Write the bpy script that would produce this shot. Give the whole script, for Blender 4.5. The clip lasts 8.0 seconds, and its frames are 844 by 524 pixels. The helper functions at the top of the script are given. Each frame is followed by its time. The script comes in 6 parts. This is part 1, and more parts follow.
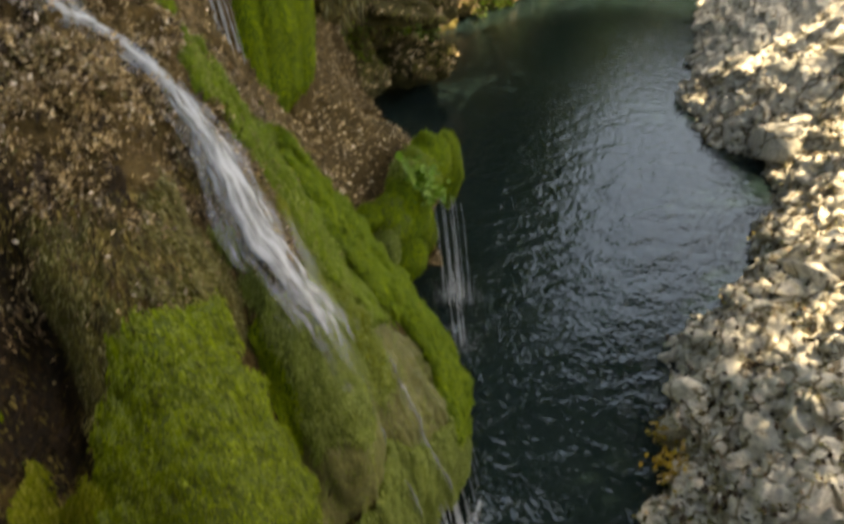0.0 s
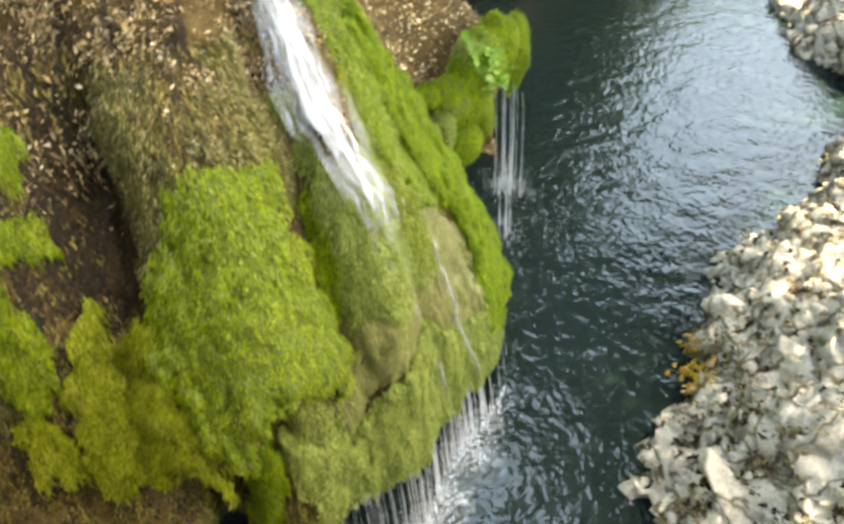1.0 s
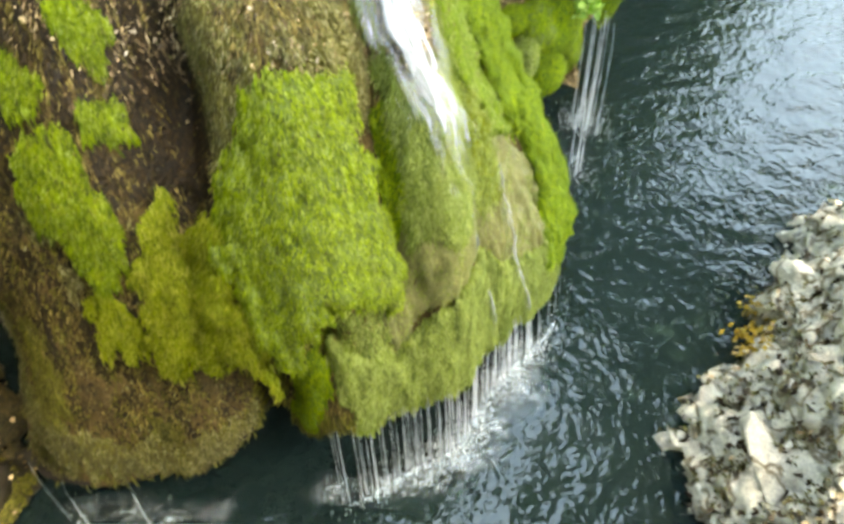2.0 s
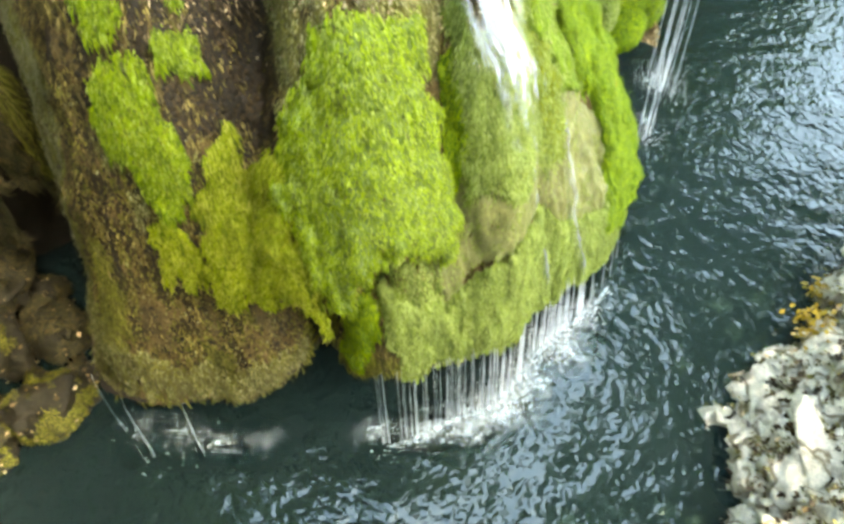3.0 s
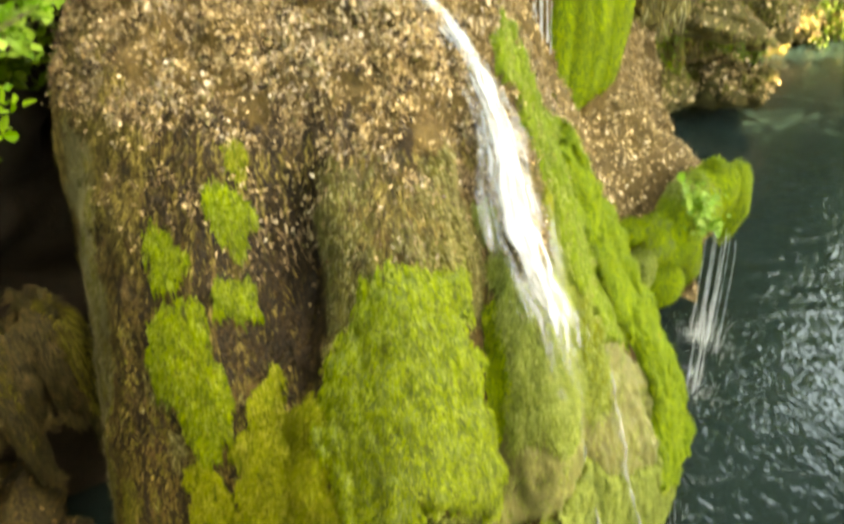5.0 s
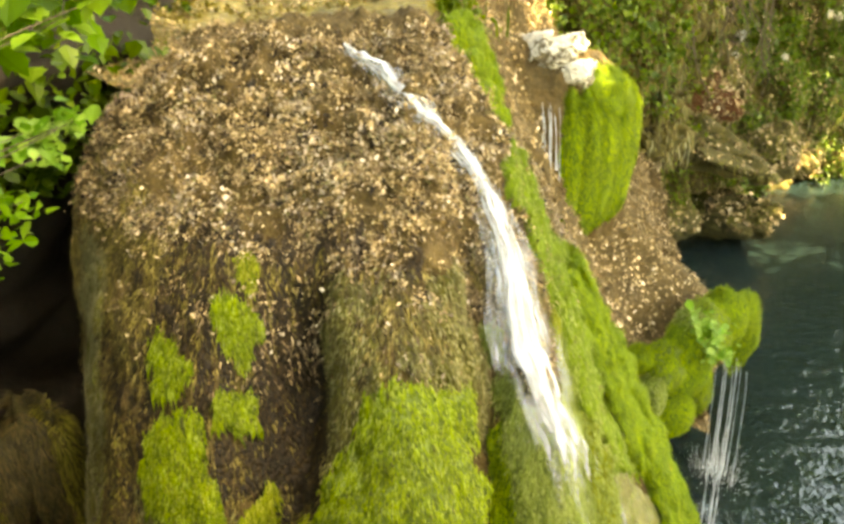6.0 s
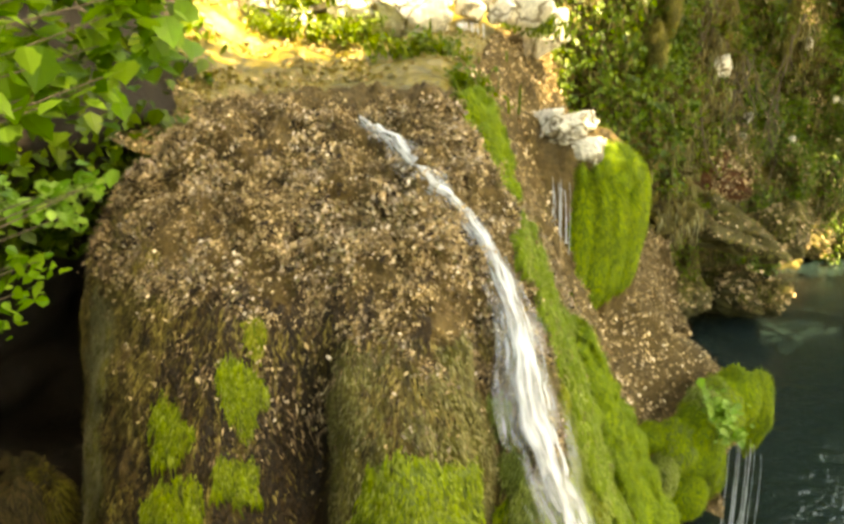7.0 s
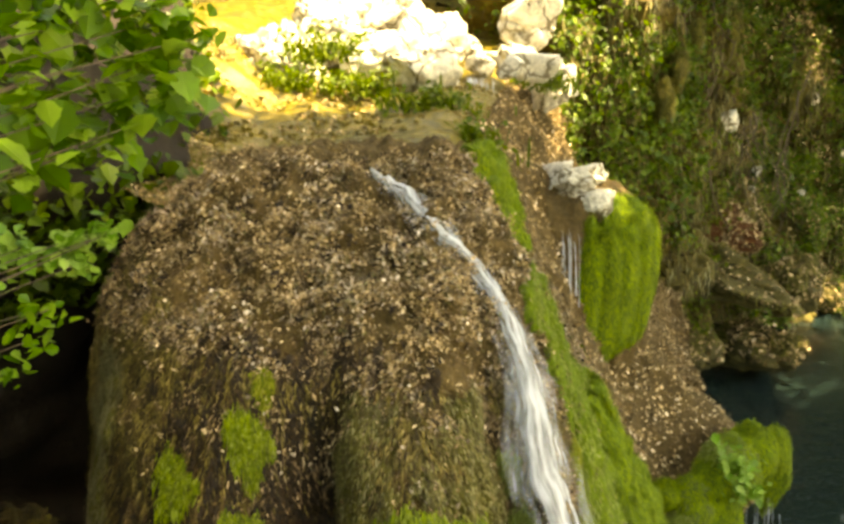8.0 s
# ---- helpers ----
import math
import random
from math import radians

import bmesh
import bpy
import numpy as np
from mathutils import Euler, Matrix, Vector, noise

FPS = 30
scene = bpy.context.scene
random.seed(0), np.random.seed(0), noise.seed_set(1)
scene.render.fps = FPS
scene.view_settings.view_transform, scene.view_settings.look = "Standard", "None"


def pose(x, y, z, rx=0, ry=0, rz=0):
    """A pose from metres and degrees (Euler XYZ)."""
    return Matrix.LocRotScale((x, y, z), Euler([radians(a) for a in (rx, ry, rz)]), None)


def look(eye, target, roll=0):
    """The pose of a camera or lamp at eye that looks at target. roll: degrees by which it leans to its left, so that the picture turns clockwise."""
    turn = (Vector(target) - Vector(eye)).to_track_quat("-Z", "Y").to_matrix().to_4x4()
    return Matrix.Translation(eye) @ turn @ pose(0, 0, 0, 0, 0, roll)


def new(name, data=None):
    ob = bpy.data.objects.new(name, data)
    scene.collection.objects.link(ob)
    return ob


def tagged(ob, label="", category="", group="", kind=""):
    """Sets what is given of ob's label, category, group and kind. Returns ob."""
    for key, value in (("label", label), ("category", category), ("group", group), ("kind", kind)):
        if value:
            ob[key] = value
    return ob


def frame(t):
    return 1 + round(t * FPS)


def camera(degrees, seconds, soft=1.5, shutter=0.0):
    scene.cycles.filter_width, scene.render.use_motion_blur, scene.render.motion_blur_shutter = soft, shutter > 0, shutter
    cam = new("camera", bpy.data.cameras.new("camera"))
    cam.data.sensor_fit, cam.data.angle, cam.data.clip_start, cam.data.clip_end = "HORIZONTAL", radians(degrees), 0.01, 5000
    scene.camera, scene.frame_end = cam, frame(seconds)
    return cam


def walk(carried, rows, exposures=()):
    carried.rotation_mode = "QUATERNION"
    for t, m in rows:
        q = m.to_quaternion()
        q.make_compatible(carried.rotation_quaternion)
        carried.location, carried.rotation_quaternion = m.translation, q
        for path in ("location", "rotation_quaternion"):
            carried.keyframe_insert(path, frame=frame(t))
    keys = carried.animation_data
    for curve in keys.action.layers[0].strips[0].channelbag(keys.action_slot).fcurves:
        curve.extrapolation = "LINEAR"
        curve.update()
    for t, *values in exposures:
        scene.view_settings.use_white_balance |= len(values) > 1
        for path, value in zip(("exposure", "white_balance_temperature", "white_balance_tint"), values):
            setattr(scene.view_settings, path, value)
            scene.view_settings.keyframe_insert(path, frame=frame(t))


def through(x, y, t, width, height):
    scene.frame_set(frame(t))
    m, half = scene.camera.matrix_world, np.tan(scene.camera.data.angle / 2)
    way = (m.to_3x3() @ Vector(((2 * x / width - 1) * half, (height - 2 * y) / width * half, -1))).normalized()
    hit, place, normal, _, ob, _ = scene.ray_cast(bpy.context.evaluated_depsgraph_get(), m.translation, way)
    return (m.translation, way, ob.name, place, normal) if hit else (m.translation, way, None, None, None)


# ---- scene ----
cam = camera(62.2, 8.0, soft=3.2, shutter=0.5)
EYE = (0.0, 0.0, 8.0)
ROWS = [  # seconds, turn about x, y, z: a phone held out over the pool, tilting down and up again
    (0, 54.66, 3.22, -22.63),
    (0.5, 48.71, 2.01, -19.46),
    (1, 45.51, 0.87, -15.64),
    (1.5, 42.65, 0.13, -11.41),
    (3, 35.39, 0.57, -0.81),
    (3.5, 35.97, 1.44, 0.6),
    (4, 38.82, 1.9, 1.21),
    (4.5, 46.06, 2.28, 1.83),
    (5, 55.46, 1.98, 2.71),
    (6.5, 67.74, -0.19, 4.95),
    (7, 70.83, -0.61, 5.52),
    (7.5, 73.3, -0.77, 6.0),
    (8, 74.98, -0.7, 6.37),
    ]
EXPOSURES = [(0.0, 1.7, 10300, 9), (0.5, 2.62, 10200, 7), (1.0, 3.4, 10000, 5), (1.5, 3.55, 9900, 2), (3.0, 4.1, 9100, -5), (4.0, 4.2, 10000, -5), (4.5, 4.07, 12200, -4), (5.0, 3.75, 14500, -1), (6.5, 3.47, 15000, 1), (7.0, 3.1, 15000, 1), (7.5, 2.75, 15000, 1), (8.0, 2.65, 15000, 1)]
walk(cam, [(t, pose(*EYE, rx, ry, rz)) for t, rx, ry, rz in ROWS], EXPOSURES)

# ---- shape of the tufa mound: a superellipse bell round a middle, by angle and height ----
def lattice(ix, iy, iz, seed):
    h = (ix * 374761393 + iy * 668265263 + iz * 2147483647 + seed * 974711) & 0xFFFFFFFF
    h = ((h ^ (h >> 13)) * 1274126177) & 0xFFFFFFFF
    return ((h ^ (h >> 16)) & 0xFFFF) / 32767.5 - 1.0


def smooth_noise(p, seed=0):
    """Value noise, -1 to 1, at the rows of p."""
    p = np.asarray(p, float)
    i = np.floor(p).astype(np.int64)
    f = p - i
    f = f * f * (3 - 2 * f)
    out = 0
    for dx in (0, 1):
        for dy in (0, 1):
            for dz in (0, 1):
                w = (f[..., 0] if dx else 1 - f[..., 0]) * (f[..., 1] if dy else 1 - f[..., 1]) * (f[..., 2] if dz else 1 - f[..., 2])
                out = out + w * lattice(i[..., 0] + dx, i[..., 1] + dy, i[..., 2] + dz, seed)
    return out


def fbm(p, size, octaves=4, seed=0, gain=0.5):
    p = np.asarray(p, float) / np.asarray(size, float)
    out, amp = 0, 1.0
    for k in range(octaves):
        out = out + amp * smooth_noise(p + 17.3 * k, seed + k)
        p, amp = p * 2.03, amp * gain
    return out


def cells(p, size, seed=0):
    """Broken blocks: for each row of p a random height and tilt of its block, and the distance from the nearest joint."""
    p = np.asarray(p, float) / np.asarray(size, float)
    i = np.floor(p).astype(np.int64)
    best, second, high = np.full(p.shape[:-1], 9.0), np.full(p.shape[:-1], 9.0), np.zeros(p.shape[:-1])
    for dx in (-1, 0, 1):
        for dy in (-1, 0, 1):
            for dz in (-1, 0, 1):
                c = [i[..., 0] + dx, i[..., 1] + dy, i[..., 2] + dz]
                spot = np.stack([c[k] + 0.5 + 0.42 * lattice(*c, seed + k) for k in range(3)], -1)
                d = np.linalg.norm(p - spot, axis=-1)
                h = lattice(*c, seed + 5) + 0.5 * ((p - spot) * np.stack([lattice(*c, seed + 6 + k) for k in range(3)], -1)).sum(-1)
                nearer = d < best
                second = np.where(nearer, best, np.minimum(second, d))
                high, best = np.where(nearer, h, high), np.where(nearer, d, best)
    return high, second - best


def ring(table, a):
    """Smooth periodic look-up of a short table of (degrees, value)."""
    xs = np.array([r[0] for r in table], float)
    ys = np.array([r[1] for r in table], float)
    a = np.mod(np.asarray(a, float) + 180, 360) - 180
    xs, ys = np.r_[xs - 360, xs, xs + 360], np.r_[ys, ys, ys]
    k = np.clip(np.searchsorted(xs, a) - 1, 0, len(xs) - 2)
    f = (a - xs[k]) / (xs[k + 1] - xs[k])
    f = f * f * (3 - 2 * f)
    return ys[k] * (1 - f) + ys[k + 1] * f


def bump(x, mid, half):
    return np.exp(-((np.asarray(x) - mid) / half) ** 2)


MIDDLE, CREST = (-0.6, 7.0), 7.25
RIM = [(-175, 3.05), (-150, 3.3), (-130, 3.5), (-110, 3.75), (-90, 3.75), (-70, 3.55), (-50, 3.2), (-25, 3.38), (0, 3.62), (40, 3.7), (90, 4.5), (140, 3.6)]
BLUNT = [(-175, 5.0), (-140, 4.6), (-120, 2.9), (-100, 2.4), (-80, 2.2), (-60, 1.9), (-40, 1.38), (-20, 1.1), (0, 1.1), (40, 1.3), (90, 3.0), (140, 4.0)]
FOOT = [(-175, 1.5), (-140, 1.4), (-127, 1.3), (-118, 1.1), (-109, 0.95), (-103, 1.15), (-97, 1.7), (-91, 1.3), (-85, 1.45), (-78, 1.2), (-60, 1.1), (-40, 0.7), (-20, 0.5), (40, 0.5), (140, 1.4)]


def mound(deg, rise, carve=1.0):
    """A point of the mound: deg round its middle (-90 faces the pool's near side), rise 90 at the crest, 0 at the rim."""
    deg, rise = np.broadcast_arrays(np.asarray(deg, float), np.asarray(rise, float))
    a, b = np.radians(deg), np.radians(np.clip(rise, 0.0, 90))
    n = ring(BLUNT, deg)
    foot = ring(FOOT, deg) + 0.05 * np.sin(np.radians(deg * 23)) + 0.045 * np.sin(np.radians(deg * 41 + 60))
    z = foot + (CREST - foot) * np.sin(b) ** (2 / n)
    r = ring(RIM, deg) * np.cos(b) ** (2 / n)
    # upright ribs and gullies, deepest on the steep flank
    flank = np.clip(np.cos(b) * 1.3, 0, 1) ** 2
    rib = 0.16 * bump(deg, -87, 7) - 0.24 * bump(deg, -75, 4) + 0.26 * bump(deg, -66, 6) - 0.16 * bump(deg, -57, 4) + 0.16 * bump(deg, -48, 5)
    rib = rib * (0.1 + 0.9 * np.clip((np.degrees(b) - 8) / 16, 0, 1))
    rib = rib - carve * 0.5 * bump(deg, -97, 6) * bump(np.degrees(b), 4, 6) - carve * 0.34 * bump(deg, -87.5, 3) * bump(np.degrees(b), 13, 4)
    rib = rib - carve * 0.4 * bump(deg, -100, 2.2) * bump(np.degrees(b), 6, 6)
    rib = rib - 0.62 * bump(deg, -102, 6) * bump(np.degrees(b), 33, 11) + 0.12 * np.sin(np.radians(deg) * 14) * bump(deg, -140, 25)
    r = r + 1.1 * bump(deg, -128, 15) * np.exp(-(z - foot) / 2.0)  # the skirt flares out at the foot
    r = np.maximum(r + rib * flank, 0.0)
    return np.stack([MIDDLE[0] + r * np.cos(a), MIDDLE[1] + r * np.sin(a), z], -1)

# ---- sky and sun ----
SUN_TURN, SUN_HIGH = radians(100), radians(60)  # clockwise from +y, above the horizon
world = bpy.data.worlds.new("sky")
scene.world = world
world.use_nodes = True
wn = world.node_tree.nodes
sky = wn.new("ShaderNodeTexSky")
sky.air_density, sky.dust_density, sky.ozone_density = 1.0, 2.6, 2.5  # a slightly hazy sky
sky.sky_type, sky.sun_disc, sky.sun_elevation, sky.sun_rotation = "NISHITA", False, SUN_HIGH, SUN_TURN
wn["Background"].inputs["Strength"].default_value = 0.15
world.node_tree.links.new(sky.outputs[0], wn["Background"].inputs[0])
sun_data = bpy.data.lights.new("sun", "SUN")
sun_data.energy, sun_data.angle, sun_data.color = 4.5, radians(0.53), (1.0, 0.93, 0.8)
sun = new("sun", sun_data)
sun_way = Vector((math.sin(SUN_TURN) * math.cos(SUN_HIGH), math.cos(SUN_TURN) * math.cos(SUN_HIGH), math.sin(SUN_HIGH)))
sun.matrix_world = look(sun_way * 60, (0, 0, 0))


# ---- materials ----
def ramp(nodes, stops):
    r = nodes.new("ShaderNodeValToRGB")
    e = r.color_ramp.elements
    while len(e) < len(stops):
        e.new(0.5)
    for k, (at, rgb) in zip(e, stops):
        k.position, k.color = at, (*rgb, 1)
    return r


def surface(name, coarse, fine, sizes=(0.8, 9.0), rough=0.85, relief=0.5, grain=40.0, vary=0.35, stretch=1.0, soak=None):
    """Natural surface: a coarse and a fine colour ramp mixed, with relief. stretch < 1 draws the pattern out upright. soak: extra random per piece."""
    m = bpy.data.materials.new(name)
    m.use_nodes = True
    n, l = m.node_tree.nodes, m.node_tree.links
    b = n["Principled BSDF"]
    b.inputs["Roughness"].default_value = rough
    co = n.new("ShaderNodeTexCoord")
    mp = n.new("ShaderNodeMapping")
    mp.inputs["Scale"].default_value = (1, 1, stretch)
    l.new(co.outputs["Object"], mp.inputs[0])
    tex = []
    for size, detail in ((sizes[0], 6), (sizes[1], 8), (grain, 4)):
        t = n.new("ShaderNodeTexNoise")
        t.inputs["Scale"].default_value, t.inputs["Detail"].default_value = size, detail
        t.inputs["Roughness"].default_value = 0.65
        l.new(mp.outputs[0], t.inputs["Vector"])
        tex.append(t)
    a, c = ramp(n, coarse), ramp(n, fine)
    l.new(tex[0].outputs[0], a.inputs[0])
    l.new(tex[1].outputs[0], c.inputs[0])
    mix = n.new("ShaderNodeMix")
    mix.data_type = "RGBA"
    mix.inputs[0].default_value = 0.5
    l.new(a.outputs[0], mix.inputs[6])
    l.new(c.outputs[0], mix.inputs[7])
    hue = n.new("ShaderNodeHueSaturation")
    hue.inputs["Saturation"].default_value = 1.0 if name == "pale_limestone" else 1.16
    l.new(mix.outputs[2], hue.inputs["Color"])
    val = n.new("ShaderNodeMapRange")
    val.inputs[1].default_value, val.inputs[2].default_value = 0.25, 0.75
    val.inputs[3].default_value, val.inputs[4].default_value = 1 - vary, 1 + vary
    if soak:
        g = n.new("ShaderNodeNewGeometry")
        add = n.new("ShaderNodeMath")
        add.operation = "MULTIPLY_ADD"
        add.inputs[1].default_value, add.inputs[2].default_value = 0.5 * soak, 0.5 - 0.25 * soak
        l.new(g.outputs["Random Per Island"], add.inputs[0])
        l.new(add.outputs[0], val.inputs[0])
    else:
        l.new(tex[2].outputs[0], val.inputs[0])
    l.new(val.outputs[0], hue.inputs["Value"])
    l.new(hue.outputs[0], b.inputs["Base Color"])
    bp = n.new("ShaderNodeBump")
    bp.inputs["Strength"].default_value, bp.inputs["Distance"].default_value = relief, 0.03
    l.new(tex[1].outputs[0], bp.inputs["Height"])
    b2 = n.new("ShaderNodeBump")
    b2.inputs["Strength"].default_value, b2.inputs["Distance"].default_value = relief, 0.008
    l.new(tex[2].outputs[0], b2.inputs["Height"])
    l.new(bp.outputs[0], b2.inputs["Normal"])
    l.new(b2.outputs[0], b.inputs["Normal"])
    return m


def cracked(m, spans, dark):
    """Adds branching dark cracks, and their relief, to a surface material."""
    n, l = m.node_tree.nodes, m.node_tree.links
    b = n["Principled BSDF"]
    colour, normal = b.inputs["Base Color"].links[0].from_socket, b.inputs["Normal"].links[0].from_socket
    co = n.new("ShaderNodeTexCoord")
    warp = n.new("ShaderNodeTexNoise")
    warp.inputs["Scale"].default_value, warp.inputs["Detail"].default_value = 3.0, 5
    l.new(co.outputs["Object"], warp.inputs["Vector"])
    shift = n.new("ShaderNodeVectorMath")
    shift.operation = "MULTIPLY_ADD"
    shift.inputs[1].default_value = (0.45, 0.45, 0.45)
    l.new(warp.outputs["Color"], shift.inputs[0])
    l.new(co.outputs["Object"], shift.inputs[2])
    for size, wide in spans:
        v = n.new("ShaderNodeTexVoronoi")
        v.feature = "DISTANCE_TO_EDGE"
        v.inputs["Scale"].default_value = size
        l.new(shift.outputs[0], v.inputs["Vector"])
        r = n.new("ShaderNodeMapRange")
        r.inputs[1].default_value, r.inputs[2].default_value = wide * 0.25, wide
        l.new(v.outputs["Distance"], r.inputs[0])
        mx = n.new("ShaderNodeMix")
        mx.data_type = "RGBA"
        mx.inputs[6].default_value = (*dark, 1)
        l.new(r.outputs[0], mx.inputs[0])
        l.new(colour, mx.inputs[7])
        bp = n.new("ShaderNodeBump")
        bp.inputs["Strength"].default_value, bp.inputs["Distance"].default_value = 0.5, 0.03
        l.new(r.outputs[0], bp.inputs["Height"])
        l.new(normal, bp.inputs["Normal"])
        colour, normal = mx.outputs[2], bp.outputs[0]
    l.new(colour, b.inputs["Base Color"])
    l.new(normal, b.inputs["Normal"])
    return m


def speckled(name, stops, rough=0.75, through=0.0, patch=5.0, stretch=0.3, vary=0.3):
    """Small pieces: a colour for each piece at random, and a slow change over the whole."""
    m = bpy.data.materials.new(name)
    m.use_nodes = True
    n, l = m.node_tree.nodes, m.node_tree.links
    b = n["Principled BSDF"]
    b.inputs["Roughness"].default_value = rough
    g = n.new("ShaderNodeNewGeometry")
    r = ramp(n, stops)
    l.new(g.outputs["Random Per Island"], r.inputs[0])
    co = n.new("ShaderNodeTexCoord")
    mp = n.new("ShaderNodeMapping")
    mp.inputs["Scale"].default_value = (1, 1, stretch)
    l.new(co.outputs["Object"], mp.inputs[0])
    broad = n.new("ShaderNodeTexNoise")
    broad.inputs["Scale"].default_value, broad.inputs["Detail"].default_value, broad.inputs["Roughness"].default_value = patch, 5, 0.7
    l.new(mp.outputs[0], broad.inputs["Vector"])
    val = n.new("ShaderNodeMapRange")
    val.inputs[1].default_value, val.inputs[2].default_value = 0.32, 0.68
    val.inputs[3].default_value, val.inputs[4].default_value = 1 - vary, 1 + vary
    l.new(broad.outputs[0], val.inputs[0])
    hue = n.new("ShaderNodeHueSaturation")
    hue.inputs["Saturation"].default_value = 1.0 if name == "pale_limestone" else 1.16
    l.new(val.outputs[0], hue.inputs["Value"])
    l.new(r.outputs[0], hue.inputs["Color"])
    r = hue
    l.new(r.outputs[0], b.inputs["Base Color"])
    if through:
        t = n.new("ShaderNodeBsdfTranslucent")
        mx = n.new("ShaderNodeMixShader")
        mx.inputs[0].default_value = through
        l.new(r.outputs[0], t.inputs[0])
        l.new(b.outputs[0], mx.inputs[1])
        l.new(t.outputs[0], mx.inputs[2])
        l.new(mx.outputs[0], n["Material Output"].inputs[0])
    return m


TUFA = surface("brown_tufa", [(0.3, (0.0242, 0.0157, 0.00693)), (0.5, (0.0906, 0.0608, 0.024)), (0.7, (0.183, 0.124, 0.0567))],
               [(0.3, (0.0283, 0.0177, 0.00742)), (0.55, (0.103, 0.0712, 0.0281)), (0.75, (0.247, 0.182, 0.101))], sizes=(3.4, 15), relief=1.0, vary=0.6, grain=55)
# Near-black: wet rock, with the shade of hollows put into the colour.
WET_SHADE = surface("wet_shade_rock", [(0.3, (0.00619, 0.00343, 0.00154)), (0.7, (0.0186, 0.0111, 0.00483))], [(0.35, (0.00464, 0.00294, 0.00115)), (0.7, (0.0248, 0.0148, 0.00675))], rough=0.75, relief=0.8)
MOSS = surface("moss", [(0.3, (0.112, 0.154, 0.0399)), (0.5, (0.178, 0.228, 0.0622)), (0.7, (0.244, 0.268, 0.0993))],
               [(0.35, (0.0651, 0.0975, 0.0286)), (0.6, (0.163, 0.21, 0.0711)), (0.75, (0.244, 0.275, 0.17))], sizes=(1.1, 22), relief=1.0, stretch=0.35)
SKIRT = surface("pale_olive_moss", [(0.3, (0.126, 0.163, 0.0489)), (0.5, (0.18, 0.228, 0.0667)), (0.7, (0.23, 0.27, 0.111))],
                [(0.35, (0.0943, 0.114, 0.0333)), (0.6, (0.189, 0.221, 0.0667)), (0.75, (0.271, 0.285, 0.134))], sizes=(1.4, 20), relief=0.8, stretch=0.3)
SILT = surface("wet_silty_tufa", [(0.3, (0.101, 0.0945, 0.0422)), (0.5, (0.169, 0.167, 0.0776)), (0.7, (0.218, 0.226, 0.0845))],
               [(0.35, (0.084, 0.0885, 0.031)), (0.6, (0.186, 0.176, 0.0845)), (0.75, (0.286, 0.285, 0.14))], sizes=(2.5, 14), rough=0.4, relief=0.7, stretch=0.4)
GOLDMOSS = surface("golden_moss", [(0.3, (0.129, 0.155, 0.018)), (0.5, (0.198, 0.228, 0.0286)), (0.7, (0.276, 0.28, 0.0449))],
                   [(0.35, (0.0987, 0.115, 0.0142)), (0.6, (0.198, 0.228, 0.0357)), (0.75, (0.314, 0.312, 0.0894))], sizes=(1.4, 24), relief=1.0, stretch=0.35)
VIVID = surface("vivid_moss", [(0.3, (0.0937, 0.148, 0.00393)), (0.7, (0.171, 0.238, 0.00788))], [(0.35, (0.0512, 0.107, 0.00328)), (0.7, (0.171, 0.262, 0.0131))], sizes=(1.3, 20), relief=1.0, stretch=0.5)
OLIVE = surface("olive_moss", [(0.3, (0.0581, 0.0535, 0.0124)), (0.5, (0.0945, 0.0929, 0.0186)), (0.7, (0.145, 0.129, 0.0372))],
                [(0.35, (0.0508, 0.0428, 0.0124)), (0.6, (0.116, 0.107, 0.0248)), (0.75, (0.203, 0.165, 0.062))], sizes=(1.5, 20), relief=1.0, stretch=0.3)
LIME = surface("pale_limestone", [(0.34, (0.157, 0.138, 0.088)), (0.43, (0.588, 0.551, 0.462)), (0.7, (0.882, 0.836, 0.726))],
               [(0.3, (0.196, 0.173, 0.121)), (0.4, (0.49, 0.459, 0.385)), (0.68, (0.909, 0.875, 0.768))], sizes=(2.2, 11), relief=0.7)
cracked(LIME, ((1.4, 0.05),), (0.22, 0.185, 0.125))
CLIFF = surface("earthy_cliff", [(0.3, (0.0387, 0.031, 0.00595)), (0.5, (0.0774, 0.062, 0.0129)), (0.7, (0.123, 0.093, 0.0248))],
                [(0.35, (0.0226, 0.0217, 0.00397)), (0.55, (0.0838, 0.0682, 0.0149)), (0.75, (0.193, 0.155, 0.0645))], sizes=(0.6, 4), relief=1.0, grain=18)
EARTH = surface("red_earth", [(0.3, (0.0536, 0.0189, 0.00585)), (0.7, (0.0918, 0.0347, 0.0117))], [(0.3, (0.0382, 0.0142, 0.00487)), (0.7, (0.107, 0.0441, 0.0156))], sizes=(1, 9), relief=0.8)
BED = surface("silty_bed", [(0.3, (0.1, 0.075, 0.035)), (0.7, (0.18, 0.14, 0.07))], [(0.3, (0.08, 0.06, 0.03)), (0.7, (0.22, 0.17, 0.09))])
FLOWBED = surface("stream_bed", [(0.32, (0.0338, 0.0319, 0.0109)), (0.5, (0.155, 0.124, 0.0246)), (0.68, (0.312, 0.239, 0.0683))],
                  [(0.35, (0.0406, 0.0319, 0.0137)), (0.55, (0.164, 0.128, 0.041)), (0.72, (0.366, 0.306, 0.191))], sizes=(2.2, 8), rough=0.3, relief=1.0, grain=22)
